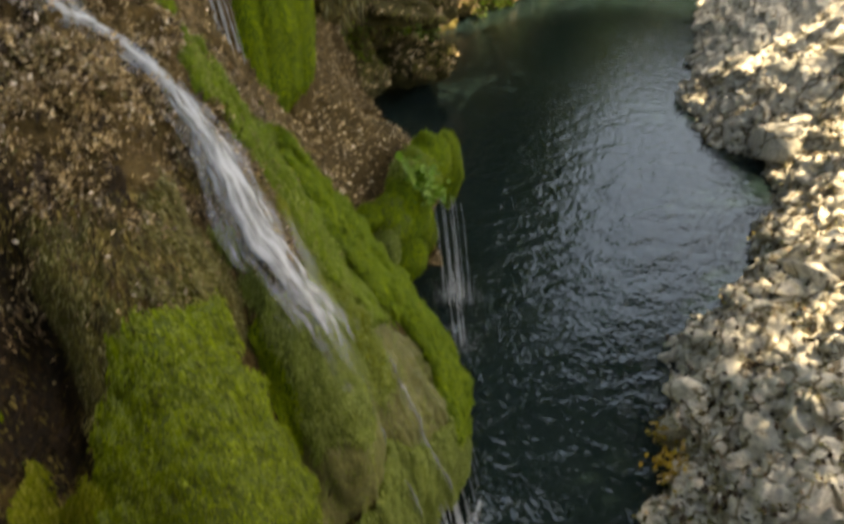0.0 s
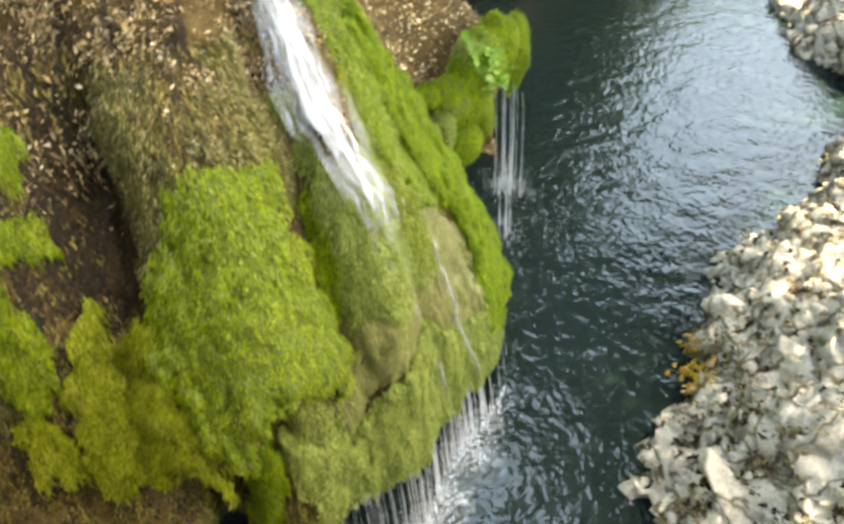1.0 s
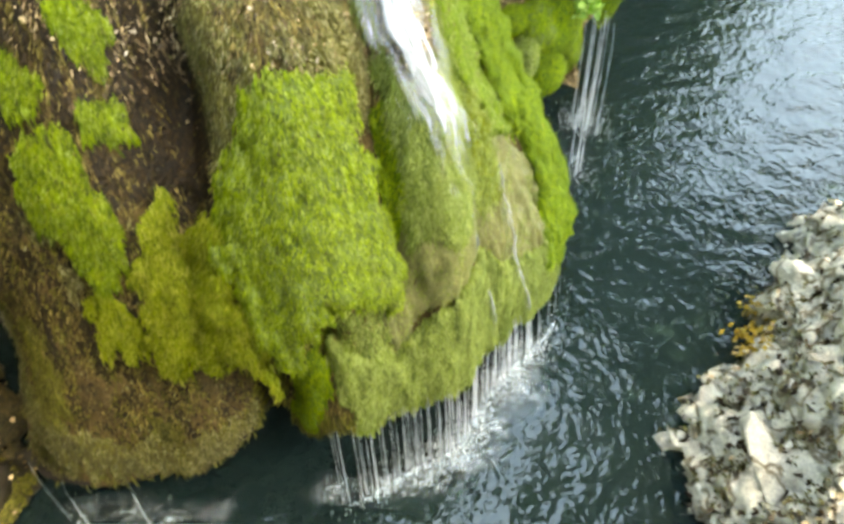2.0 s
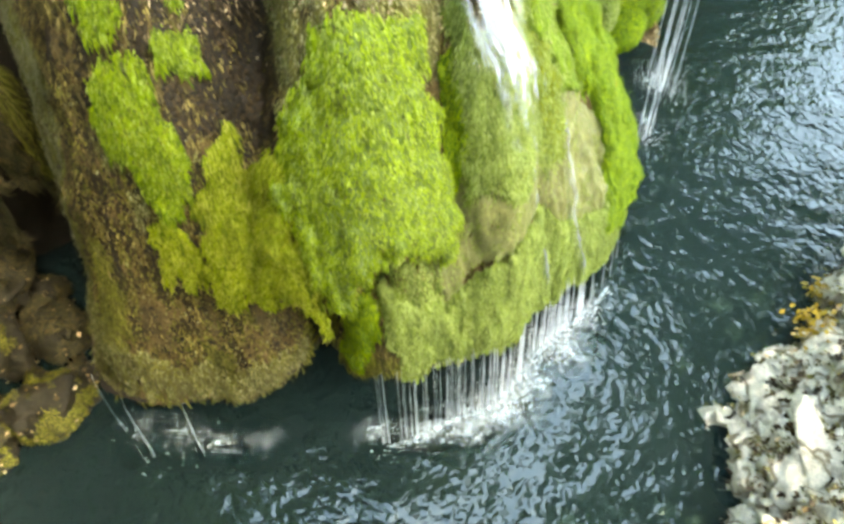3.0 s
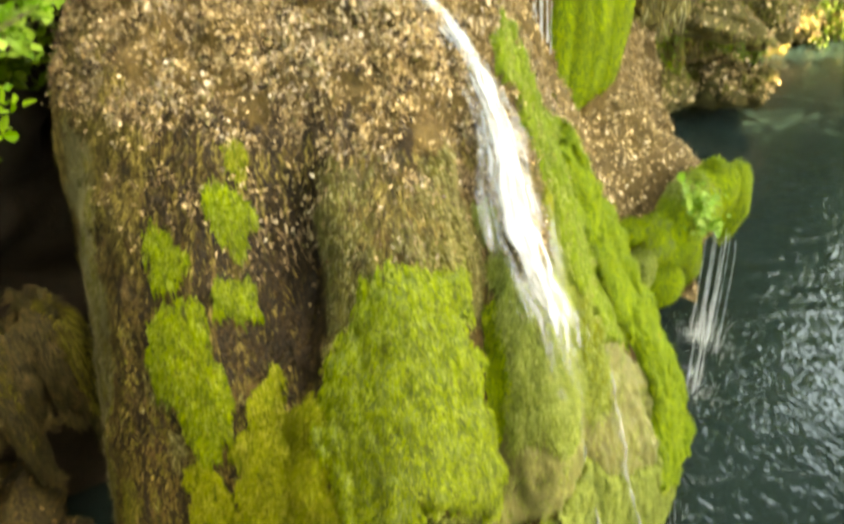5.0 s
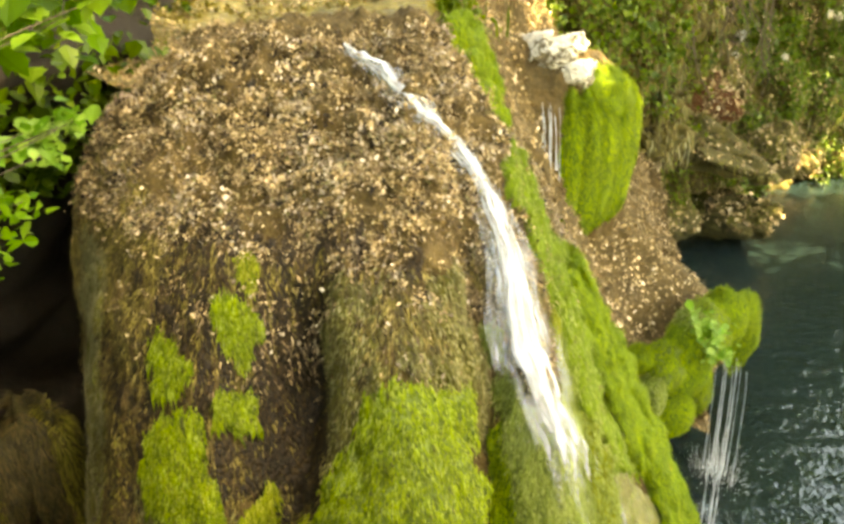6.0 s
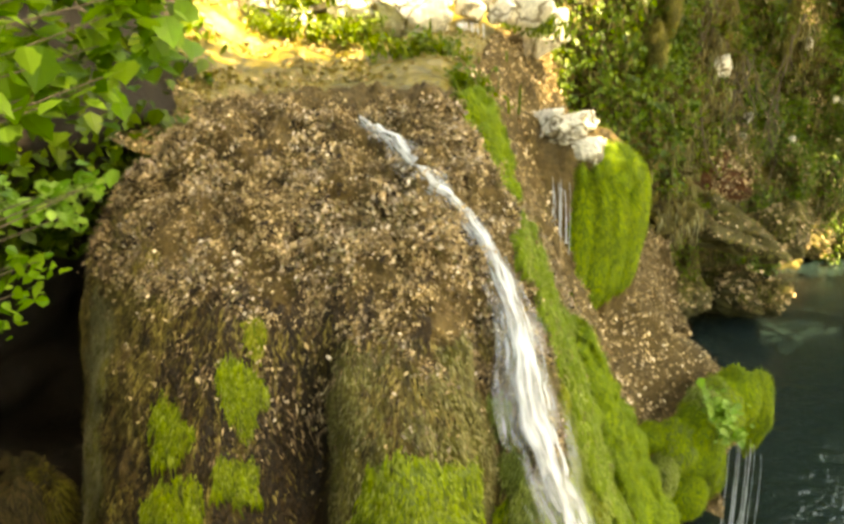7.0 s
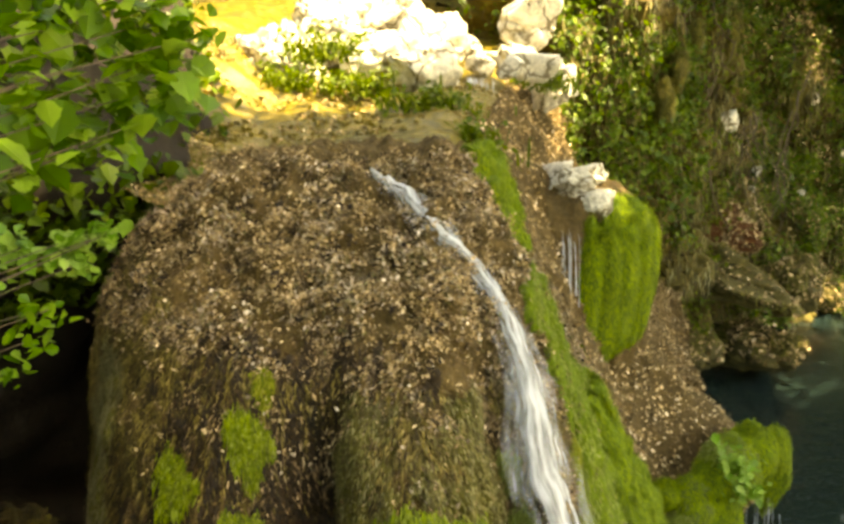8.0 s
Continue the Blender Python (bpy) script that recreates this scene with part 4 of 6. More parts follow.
def pad_piece(name, P, Q, n, keep, field, thick, skin, hair, count, seed, label, long, wide):
    """One connected moss cushion: its skin, rim, fronds and hanging hem."""
    faces = grid_faces(*P.shape[:2], keep)
    V, F = [*(Q - OFF).reshape(-1, 3)], [tuple(f) for f in faces]
    edges = {}
    for f in F:
        for i in range(4):
            e = (f[i], f[(i + 1) % 4])
            edges[e] = edges.get((e[1], e[0]), 0)
    inner = (P - n * 0.03 - OFF).reshape(-1, 3)
    known, low = set(edges), {}
    for e in list(edges):
        if (e[1], e[0]) not in known:
            for q in e:
                if q not in low:
                    low[q] = len(V)
                    V.append(inner[q])
            F.append((e[1], e[0], low[e[0]], low[e[1]]))
    used = sorted({q for f in F for q in f})
    new_at = {q: i for i, q in enumerate(used)}
    pad = part(name, mesh_of(name, [V[q] for q in used], [tuple(new_at[q] for q in f) for f in F], skin), big, label)
    touched = np.zeros(field.shape, bool)
    for i in (0, 1):
        for j in (0, 1):
            touched[i:touched.shape[0] - 1 + i, j:touched.shape[1] - 1 + j] |= keep
    where = (field > 0.0) & touched
    fr = part("fronds", blades("fronds", (Q - OFF)[where], n[where], int(count * 2.1), hair, long, wide, 0.94, seed), pad)
    fr["kind"] = "stuff"
    hem = where & (field < 0.16)
    if thick > 0.07 and hem.any():
        part("hem", blades("hem", (P + n * thick * 0.6 - OFF)[hem], n[hem], int(count * 0.1), hair, (0.07, 0.19), 0.011, 0.98, seed + 1), pad)["kind"] = "stuff"
    return pad


def band(a, top, bottom, half):
    """Outline of an upright band of moss round an angle."""
    return [(a - half, top - 2), (a, top), (a + half, top - 2), (a + half, bottom + 2), (a, bottom), (a - half, bottom + 2)]


moss_pad("olive_strip", [(-97, 44), (-90.5, 47), (-88.5, 41.5), (-89.5, 38.5), (-90.5, 35), (-95, 24), (-97.5, 29), (-99, 34)], 0.05, OLIVE, STRAW, 2600, 52, "straw-coloured mossy column above the curtain", ragged=2.0)
moss_pad("olive_strip", [(-88.5, 41), (-84, 47), (-80, 49), (-77, 42), (-75, 31), (-79, 32.5), (-83, 38.5)], 0.05, OLIVE, STRAW, 3000, 58, "olive moss rib beside the rapid", ragged=1.8)
# Thin near-black pad: paints the shade of the carved wet hollow.
moss_pad("shade_hollow", [(-106.5, 43), (-103.5, 46), (-101.5, 42), (-99.5, 36), (-96, 34), (-95, 30.5), (-96.5, 25), (-103.5, 22.5), (-105.5, 26.5), (-109.5, 27.5), (-110, 31.5), (-107.5, 33), (-107.5, 38)], 0.005, WET_SHADE, DARK, 3500, 53, "wet hollow bare of moss, shade put into its colour", ragged=1.6)
moss_pad("wet_streak", band(-99.5, 54, 42, 1.4), 0.008, WET_SHADE, DARK, 900, 60, "dark wet streak running down the tufa", ragged=0.7)
for k, (a, top, low, half) in enumerate(((-94, 53, 45, 0.9), (-113.8, 52, 38, 1.2), (-119.8, 46, 28, 1.2), (-124.5, 42, 20, 1.1), (-85.5, 53, 46, 0.9), (-105.5, 53, 46, 0.8), (-115.8, 41, 30, 1.3), (-112.8, 36, 30, 0.9), (-107, 45, 31, 1.3), (-116.5, 22, 8, 1.0), (-121, 20, 6, 0.9))):
    moss_pad("wet_streak", band(a, top, low, half), 0.008, WET_SHADE, DARK, 450, 61 + k, "dark wet streak running down the tufa", ragged=0.7)
moss_pad("moss_curtain", [(-87, 38.5), (-90.5, 37.5), (-93.5, 30.5), (-96, 24), (-95.5, 18.5), (-95, 14.5), (-93, 11.8), (-90, 12.3), (-88, 16.5), (-86, 19), (-82.5, 18.5), (-77, 15), (-76, 18), (-77, 24), (-79, 32), (-80, 38.5)], 0.13, MOSS, FROND, 15000, 40, "thick bright green hanging moss curtain", carve=0.0, swell=0.55, ragged=1.3)
moss_pad("moss_curtain", [(-107, 26.5), (-105, 25), (-103, 21.5), (-100.5, 23), (-96, 24), (-95.5, 18.5), (-95, 14.5), (-94, 7.5), (-97.5, 8.5), (-101.5, 12.5), (-104, 12), (-107, 7.5), (-108, 11.5), (-109.5, 16.5), (-109, 21), (-108, 24.5)], 0.12, GOLDMOSS, GFROND, 11000, 41, "yellow-green moss curtain with a ragged hem", carve=0.0, swell=0.6, ragged=1.4)
moss_pad("moss_curtain", [(-117, 29.5), (-113.5, 31.5), (-111.5, 28), (-110.5, 26), (-109.8, 22.5), (-111, 19.5), (-113, 18), (-114.5, 19.5), (-115, 22.5), (-118.5, 22.5), (-119.5, 25)], 0.1, GOLDMOSS, FROND, 5000, 42, "narrow yellow-green moss strip", ragged=1.5)
moss_pad("moss_cushion", [(-114, 17), (-110, 17.3), (-109.8, 15.5), (-111, 12), (-114.5, 11.5), (-114.5, 14)], 0.09, GOLDMOSS, GFROND, 1800, 69, "small ragged yellow-green moss cushion", ragged=1.6)
moss_pad("moss_strip", [(-119, 22), (-116, 21), (-115, 16.5), (-117, 15)], 0.03, OLIVE, STRAW, 700, 70, "thin straw-coloured moss below the strip", ragged=1.8)
moss_pad("moss_cushion", [(-113.5, 41.5), (-112, 43.2), (-109.5, 43), (-108.3, 40.5), (-108.7, 38.5), (-110, 38), (-112, 39)], 0.07, VIVID, FROND, 1800, 43, "small green moss cushion", ragged=1.7)
moss_pad("moss_cushion", [(-111.9, 46.3), (-110, 47.8), (-108.6, 46), (-109.8, 44.5)], 0.05, VIVID, GFROND, 350, 71, "little yellow-green moss tuft", ragged=0.9)
moss_pad("moss_cushion", [(-121, 35.5), (-118.5, 37.2), (-114.5, 36), (-114.5, 33.8), (-117.5, 33)], 0.08, VIVID, FROND, 1400, 44, "small ragged green moss cushion", ragged=1.7)
moss_pad("moss_cushion", [(-112, 35.2), (-108.5, 34.7), (-108.5, 32.3), (-110, 31.2), (-112, 32.5)], 0.08, VIVID, FROND, 1100, 45, "small ragged green moss cushion", ragged=1.7)
moss_pad("moss_strip", [(-75.5, 33), (-72, 36), (-71, 30), (-72, 24), (-72.5, 22), (-75.5, 20.5), (-76, 25)], 0.05, VIVID, VFROND, 3000, 47, "dark green moss in a gully", ragged=1.5)
moss_pad("moss_strip", [(-74, 42), (-71.5, 43), (-70, 38), (-66, 38), (-60, 40), (-56, 33), (-55, 22.5), (-63, 22.5), (-68.5, 23.5), (-72.5, 20.5), (-72.5, 24.5), (-72, 30)], 0.06, SKIRT, SFROND, 7000, 48, "pale green moss on a rib below the rapid", ragged=1.3)
moss_pad("moss_strip", [(-61, 44), (-54, 40), (-50, 35), (-47.5, 30.5), (-49, 25), (-54, 20.5), (-56, 24), (-61, 31.5), (-63.5, 37)], 0.06, GOLDMOSS, SFROND, 5000, 51, "yellow-green moss streaks beside the rapid", ragged=1.3)
moss_pad("wet_patch", [(-77, 21), (-72, 24), (-66, 25), (-56, 23), (-49, 26), (-44, 31.5), (-33, 33), (-14, 28), (-16, 21), (-30, 15), (-41, 16), (-66, 17), (-69.5, 14.5), (-77, 8), (-79, 14)], 0.03, SILT, SFROND, 2600, 55, "smooth brown-grey wet tufa between the mosses", ragged=0.6)
moss_pad("moss_curtain", [(-39, 16.5), (-28, 16), (-20, 9), (-20, 0), (-50, 0), (-84, 0), (-85.5, 5), (-86.5, 11), (-85.5, 13), (-82, 11.3), (-76.5, 8.5), (-69, 15), (-66, 17)], 0.09, SKIRT, SFROND, 17000, 46, "dense green moss skirt over the dripping rim", ragged=0.8)
moss_pad("moss_strip", [(-85.5, 13), (-83.5, 17), (-80, 16), (-77.5, 14.5), (-77, 8), (-82, 10.5)], 0.04, OLIVE, SFROND, 2200, 77, "thin olive moss below the curtain", ragged=1.4)
moss_pad("moss_strip", [(-93.5, 1.5), (-91, 9.5), (-87.5, 11), (-86.5, 6), (-90, 1)], 0.08, VIVID, VFROND, 1400, 54, "dark green moss tip at the rim")
# Three thin dark pads that paint shade into clefts below the curtains.
moss_pad("shade_hollow", [(-104, 12.5), (-101, 12.8), (-98.5, 10), (-98.5, 0), (-101, 0), (-100.8, 6.5), (-102.5, 9)], 0.004, WET_SHADE, DARK, 500, 56, "cleft under the ragged hem, its shade coloured in")
moss_pad("shade_hollow", [(-97, 8.5), (-94, 8.5), (-90, 12.8), (-90.5, 8), (-94, 0), (-97, 0)], 0.004, WET_SHADE, DARK, 500, 72, "cleft between two moss curtains, its shade coloured in")
moss_pad("shade_hollow", [(-89.5, 15), (-87, 20), (-83.5, 20), (-84.5, 15.5), (-87.5, 11.5)], 0.006, WET_SHADE, DARK, 250, 73, "wet hole under the curtain, its shade coloured in")
moss_pad("moss_ridge", [(-66, 60), (-50, 62), (-20, 60), (8, 54), (2, 44), (-10, 41), (-14, 35), (-30, 32), (-44, 31.5), (-54, 36), (-57, 42), (-60, 47), (-62, 52), (-67, 56.5)], 0.07, VIVID, SFROND, 9000, 49, "green moss band down the flank beside the rapid", ragged=1.6)
moss_pad("moss_ridge", [(-26, 50), (8, 52), (2, 44), (-8, 41), (-11, 36), (-20, 33), (-30, 34), (-34, 40)], 0.17, VIVID, VFROND, 8000, 74, "vivid green moss ridge down the flank")
moss_pad("moss_ridge", [(-11, 42), (15, 44), (18, 12), (-5, 5), (-21, 8), (-31, 12), (-19, 21.5), (-15, 29.5), (-16, 34), (-14, 38)], 0.15, VIVID, VFROND, 15000, 75, "vivid green moss ridge down the flank")
moss_pad("moss_ridge", [(-35, 63), (0, 65), (48, 62), (75, 80), (72, 86), (52, 80), (10, 72), (-30, 67)], 0.12, VIVID, VFROND, 4000, 76, "vivid green moss ridge at the top of the flank", ragged=1.7)
moss_pad("moss_strip", [(-138, 30), (-134, 33), (-130, 30), (-127, 22), (-128, 2), (-138, 1)], 0.04, OLIVE, PALE, 7000, 50, "pale olive moss on the shaded edge", ragged=1.5)
for k, (a, top, low, half) in enumerate(((-123, 12, 1, 1.8), (-112, 5, 0.5, 1.6))):
    moss_pad("moss_strip", band(a, top, low, half), 0.05, OLIVE, OFROND, 1700, 80 + k, "olive moss streak on the flaring skirt", ragged=1.0)
moss_pad("moss_strip", [(-130, 4), (-124, 3.5), (-117, 2.2), (-108, 2.6), (-102, 2.2), (-100, 0), (-115, 0), (-129, 0)], 0.07, OLIVE, STRAW, 5000, 57, "yellow-olive moss along the hem of the skirt", ragged=1.6)


at, nn = samples(-135, -30, 0.0, 2.2, 20000, 18)
part("rim_fringe", blades("rim_fringe", at, nn, 7000, OFROND, (0.06, 0.2), 0.008, 0.96, 19), big, "ragged olive fringe along the rim")["kind"] = "stuff"
at, nn = samples(-140, -131, 0.5, 34, 12000, 20)
part("pale_fringe", blades("pale_fringe", at, nn, 12000, PALE, (0.05, 0.14), 0.006, 0.96, 21), big, "pale wet fibres on the shaded edge")["kind"] = "stuff"

# ---- water on the mound ----
run_water = thing("rapid", "foaming white rapid running down the brown mound", "rapid")


def rapid(name, path, widths, lift, material, label="", steps=160, across=13):
    """A ribbon of water over the mound; path of (angle, rise)."""
    s = np.linspace(0, 1, steps)
    pts = along(path, s)
    for _ in range(12):
        pts[1:-1] = (pts[:-2] + pts[1:-1] * 2 + pts[2:]) / 4
    w = np.interp(s, np.linspace(0, 1, len(widths)), widths)
    P, n = mound_rough(*np.broadcast_arrays(pts[:, :1], pts[:, 1:] + np.zeros((1, 2)))[0:2])
    P, n = P[:, 0], n[:, 0]
    g = np.gradient(P, axis=0)
    g /= np.linalg.norm(g, axis=1, keepdims=True)
    n = np.array([MIDDLE[0], MIDDLE[1], 2.5]) - P
    n = -n / np.linalg.norm(n, axis=1, keepdims=True)
    side = np.cross(g, n)
    side /= np.linalg.norm(side, axis=1, keepdims=True)
    k = np.linspace(-1, 1, across)
    Q = P[:, None] + side[:, None] * (k[None, :, None] * w[:, None, None]) + n[:, None] * ((lift * (1.25 - k ** 2)[None] + 0.1 * step((s - 0.5) / 0.25)[:, None])[..., None])
    Q = Q + n[:, None] * (0.022 * fbm(Q, (0.06, 0.06, 0.16), 3, 66))[..., None] + side[:, None] * (0.03 * fbm(Q, (0.3, 0.3, 0.3), 2, 67))[..., None]
    length = np.r_[0, np.cumsum(np.linalg.norm(np.diff(P, axis=0), axis=1))]
    uv = np.stack(np.broadcast_arrays(length[:, None], k[None] * 0.2), -1)
    me = mesh_of(name, Q.reshape(-1, 3), grid_faces(steps, across), material, uv.reshape(-1, 2))
    thin = me.attributes.new("thin", "FLOAT", "POINT")
    thin.data.foreach_set("value", np.repeat(step(np.clip((s - 0.76) / 0.24, 0, 1)), across))
    return part(name, me, run_water, label)


RUN = [(-112, 77), (-95, 72), (-84, 65.5), (-77, 61.5), (-72.5, 58), (-69.8, 53.5), (-69.5, 48.5), (-70, 44), (-69.8, 40.5), (-67.5, 37.5), (-65.8, 35), (-65.3, 31.5), (-64.3, 27), (-63.8, 23)]
WIDE = np.array((0.03, 0.06, 0.08, 0.085, 0.105, 0.12, 0.1, 0.085, 0.11, 0.16, 0.19, 0.19, 0.17, 0.13))
rapid("core", RUN, WIDE, 0.075, RAPID)
rapid("veil", RUN + [(-63.5, 20)], np.r_[WIDE * 1.5, 0.2], 0.03, VEIL, "thin veil of water beside the rapid")
rapid("thread", [(-60, 47), (-58, 42), (-56, 36), (-55, 30), (-55, 25)], (0.02, 0.05, 0.06, 0.06, 0.03), 0.02, VEIL, "thin side thread of the rapid")
rapid("thread", [(-47, 30), (-46, 25), (-44, 20), (-42, 14), (-41, 4)], (0.03, 0.05, 0.05, 0.04, 0.03), 0.1, VEIL, "thin thread of water over the mossy skirt")
rapid("thread", [(-60, 31), (-59, 26), (-57, 20), (-56, 12), (-55, 3)], (0.02, 0.03, 0.03, 0.03, 0.02), 0.1, VEIL, "thin thread of water over the mossy skirt")

# ---- drips from the rim, and their splash ----
rng = np.random.default_rng(77)
falls = thing("waterfall", "thin white strands of water falling from the mossy rim", "waterfall")


def strand(parent, top, wide, seed, throw=(0, 0), low=0.0):
    g = np.random.default_rng(seed)
    s = np.linspace(0, 1, 12)
    top = np.array(top, float)
    h = top[2] - low
    P = np.stack([top[0] + throw[0] * s ** 0.6, top[1] + throw[1] * s ** 0.6, top[2] - h * s], -1)
    w = wide * (0.5 + 0.9 * s + 0.25 * g.normal(0, 1, 12))
    a = g.uniform(-0.5, 0.5)
    side = np.array([math.cos(a), math.sin(a), 0])
    V = np.concatenate([P - side * w[:, None], P + [0.0, -0.006, 0], P + side * w[:, None]])
    F = [(i, i + 1, 12 + i + 1, 12 + i) for i in range(11)] + [(12 + i, 12 + i + 1, 24 + i + 1, 24 + i) for i in range(11)]
    uv = np.concatenate([np.stack([s * h, np.full(12, q) + seed], -1) for q in (0, 0.05, 0.1)])
    return part("strand", mesh_of("strand", V, F, THREAD, uv), parent)


ringside = []
for k in range(94):
    d = rng.uniform(-92, -20) if k < 79 else rng.uniform(-131, -126)
    if k < 52:
        d = rng.uniform(-78, -38)
    if k > 79:
        d = rng.uniform(-88.5, -78) if k < 92 else rng.uniform(-124, -106)
    rim = mound(d, 0.0, 0.0)
    a = math.radians(d)
    throw = (0.13 * math.cos(a), 0.13 * math.sin(a))
    top = (rim[0] + 0.05 * math.cos(a), rim[1] + 0.05 * math.sin(a), rim[2] + 0.12)
    strand(falls, top, rng.uniform(0.003, 0.009) * (1.3 if -70 < d < -35 else 0.6 if k < 92 else 0.3), k, throw)
    ringside.append((top[0] + throw[0], top[1] + throw[1], 0.0, 1.5 if -72 < d < -35 else 0.5))


def splash(name, centres, count, reach, label, seed):
    """Foam on the water and drops above it."""
    g = np.random.default_rng(seed)
    c = np.array([q[:3] for q in centres])
    w = np.array([q[3] for q in centres])
    k = g.choice(len(c), count, p=w / w.sum())
    p = c[k] + g.normal(0, reach, (count, 3)) * np.array([1, 1, 0])
    p[:, 2] = np.abs(g.normal(0, 0.05, count)) * (g.uniform(0, 1, count) < 0.35) * w[k] + 0.035
    n = np.tile([0.0, -0.3, 1.0], (count, 1))
    me = flakes(name, p, n, count, SPRAY, (0.003, 0.011), 0.5, seed, 0.0)
    return tagged(new(name, me), label, "foam", kind="stuff")


splash("splash_drops", ringside, 3500, 0.13, "white splashing foam under the dripping rim", 5)


def foam_patch(at, size, label, seed, material):
    """A round patch of floating foam, thick in its middle."""
    a, k = np.linspace(0, 2 * math.pi, 60), np.linspace(0, 1, 14)
    aa, kk = np.meshgrid(a, k, indexing="ij")
    edge = 1 + 0.35 * fbm(np.stack([np.cos(aa), np.sin(aa), 0 * aa], -1), 0.7, 3, seed)
    x, y = at[0] + size[0] * kk * edge * np.cos(aa), at[1] + size[1] * kk * edge * np.sin(aa)
    Q = np.stack([x, y, 0.05 + 0.04 * (1 - kk) + pool_level(x, y)[..., 2]], -1)
    uv = np.stack([aa, 0.5 * (1 - kk)], -1)
    return tagged(new("foam", mesh_of("foam", Q.reshape(-1, 3), grid_faces(60, 14), material, uv.reshape(-1, 2))), label, "foam")


def foam_sheet(name, lo, hi, reach, width, label, seed, material):
    """Foam floating on the water round the drip line."""
    s, k = np.linspace(lo, hi, 220), np.linspace(0, 1, 16)
    rim = mound(s, 0 * s, 0.0)
    a = np.radians(s)
    out = np.stack([np.cos(a), np.sin(a)], -1)
    Q = np.zeros((220, 16, 3))
    wob = np.sin(np.linspace(0, math.pi, 220))[:, None] ** 0.7 * (0.5 + 0.9 * np.abs(fbm(np.stack([s * 0.12, 0 * s, 0 * s], -1), 1.0, 3, seed))[:, None])
    Q[..., :2] = rim[:, None, :2] + out[:, None] * ((k[None] - 0.5) * width * wob + reach)[..., None]
    Q[..., 2] = 0.05 + 0.05 * np.abs(fbm(Q, 0.12, 3, seed)) * (1 - (2 * k - 1) ** 2)[None] + pool_level(Q[..., 0], Q[..., 1])[..., 2]
    uv = np.stack(np.broadcast_arrays(np.linspace(0, 1, 220)[:, None] * (hi - lo) * 0.06, k[None]), -1)
    return tagged(new(name, mesh_of(name, Q.reshape(-1, 3), grid_faces(220, 16), material, uv.reshape(-1, 2))), label, "foam")


foam_sheet("foam", -88, -30, 0.25, 1.0, "white foam churned up under the dripping rim", 3, FOAM)
foam_patch((3.95, 9.3), (0.42, 0.55), "white foam where thin strands meet the pool", 7, FOAM)
foam_patch((3.65, 8.35), (0.25, 0.4), "small pale foam patch beside the mound", 8, FOAM)
for k, (x, y, sx, sy) in enumerate(((-3.35, 3.3, 0.3, 0.2), (-2.85, 3.2, 0.45, 0.2), (-2.4, 3.1, 0.35, 0.16), (-1.9, 3.1, 0.4, 0.16), (-0.6, 3.2, 0.32, 0.2), (0.05, 3.2, 0.35, 0.2), (0.45, 3.2, 0.4, 0.24), (0.95, 3.4, 0.4, 0.28), (1.4, 3.75, 0.36, 0.3), (1.85, 4.2, 0.3, 0.36))):
    foam_patch((x, y), (sx * 1.5, sy * (2.4 if k < 4 else 1.5)), "soft white foam under the dripping rim", 20 + k, FOAM if k > 3 else THIN_FOAM)

# ---- the second terrace behind ----
terrace = thing("tufa_terrace", "lower brown tufa terrace littered with leaves beside the mound", "tufa mound")
TER = np.array([1.5, 11.2, 0])
terrace.location = TER


def bell(mid, reach, foot, crest, blunt, ribs=0.0):
    """A simple bell: its radius may vary with the angle by a table."""
    def func(deg, rise):
        a, b = np.radians(deg), np.radians(rise)
        R = ring(reach, deg) if isinstance(reach, list) else reach
        ft = ring(foot, deg) if isinstance(foot, list) else foot
        r = R * np.cos(b) ** (2 / blunt) * (1 + ribs * np.sin(a * 17) * np.cos(b))
        return np.stack([mid[0] + r * np.cos(a), mid[1] + r * np.sin(a), ft + (crest - ft) * np.sin(b) ** (2 / blunt)], -1)
    return func


ter = bell((0, 0), [(-150, 2.6), (-90, 3.3), (-72, 2.9), (-58, 2.65), (-42, 2.75), (-24, 3.15), (0, 2.9), (60, 2.6), (140, 2.6)], [(-150, 1.6), (-60, 1.7), (-24, 2.0), (20, 1.5), (120, 1.5)], 4.2, 1.25)
me, ter_grid = sheet("slope", ter, np.arange(-180, 181, 2.0), np.linspace(90, 0, 60), TUFA, 0.07, 0.4, 51)
part("slope", me, terrace)
# Wet foot drawn in below the rim; its near-black colour includes shade.
me, _ = sheet("foot", lambda u, v: ter(u, 0 * u) * np.stack([1 - 0.55 * np.minimum(v * 2, 1), 1 - 0.55 * np.minimum(v * 2, 1), 1 - v * 1.3], -1), np.arange(-180, 181, 3.0), np.linspace(0, 1, 16), WET_SHADE, 0.1, 0.4, 52)
part("foot", me, terrace, "wet foot in the pool, coloured dark for shade under the rim")
tn = normals(ter_grid)
tn = np.where(tn[..., 2:] < 0, -tn, tn)
part("leaf_litter", flakes("leaf_litter", ter_grid.reshape(-1, 3), tn.reshape(-1, 3), 16000, LITTER, (0.015, 0.05), 0.5, 53, 0.02), terrace)["kind"] = "stuff"

cushion_tops = ((0.32, -0.42, 5.85, 0.5, 0.42),)
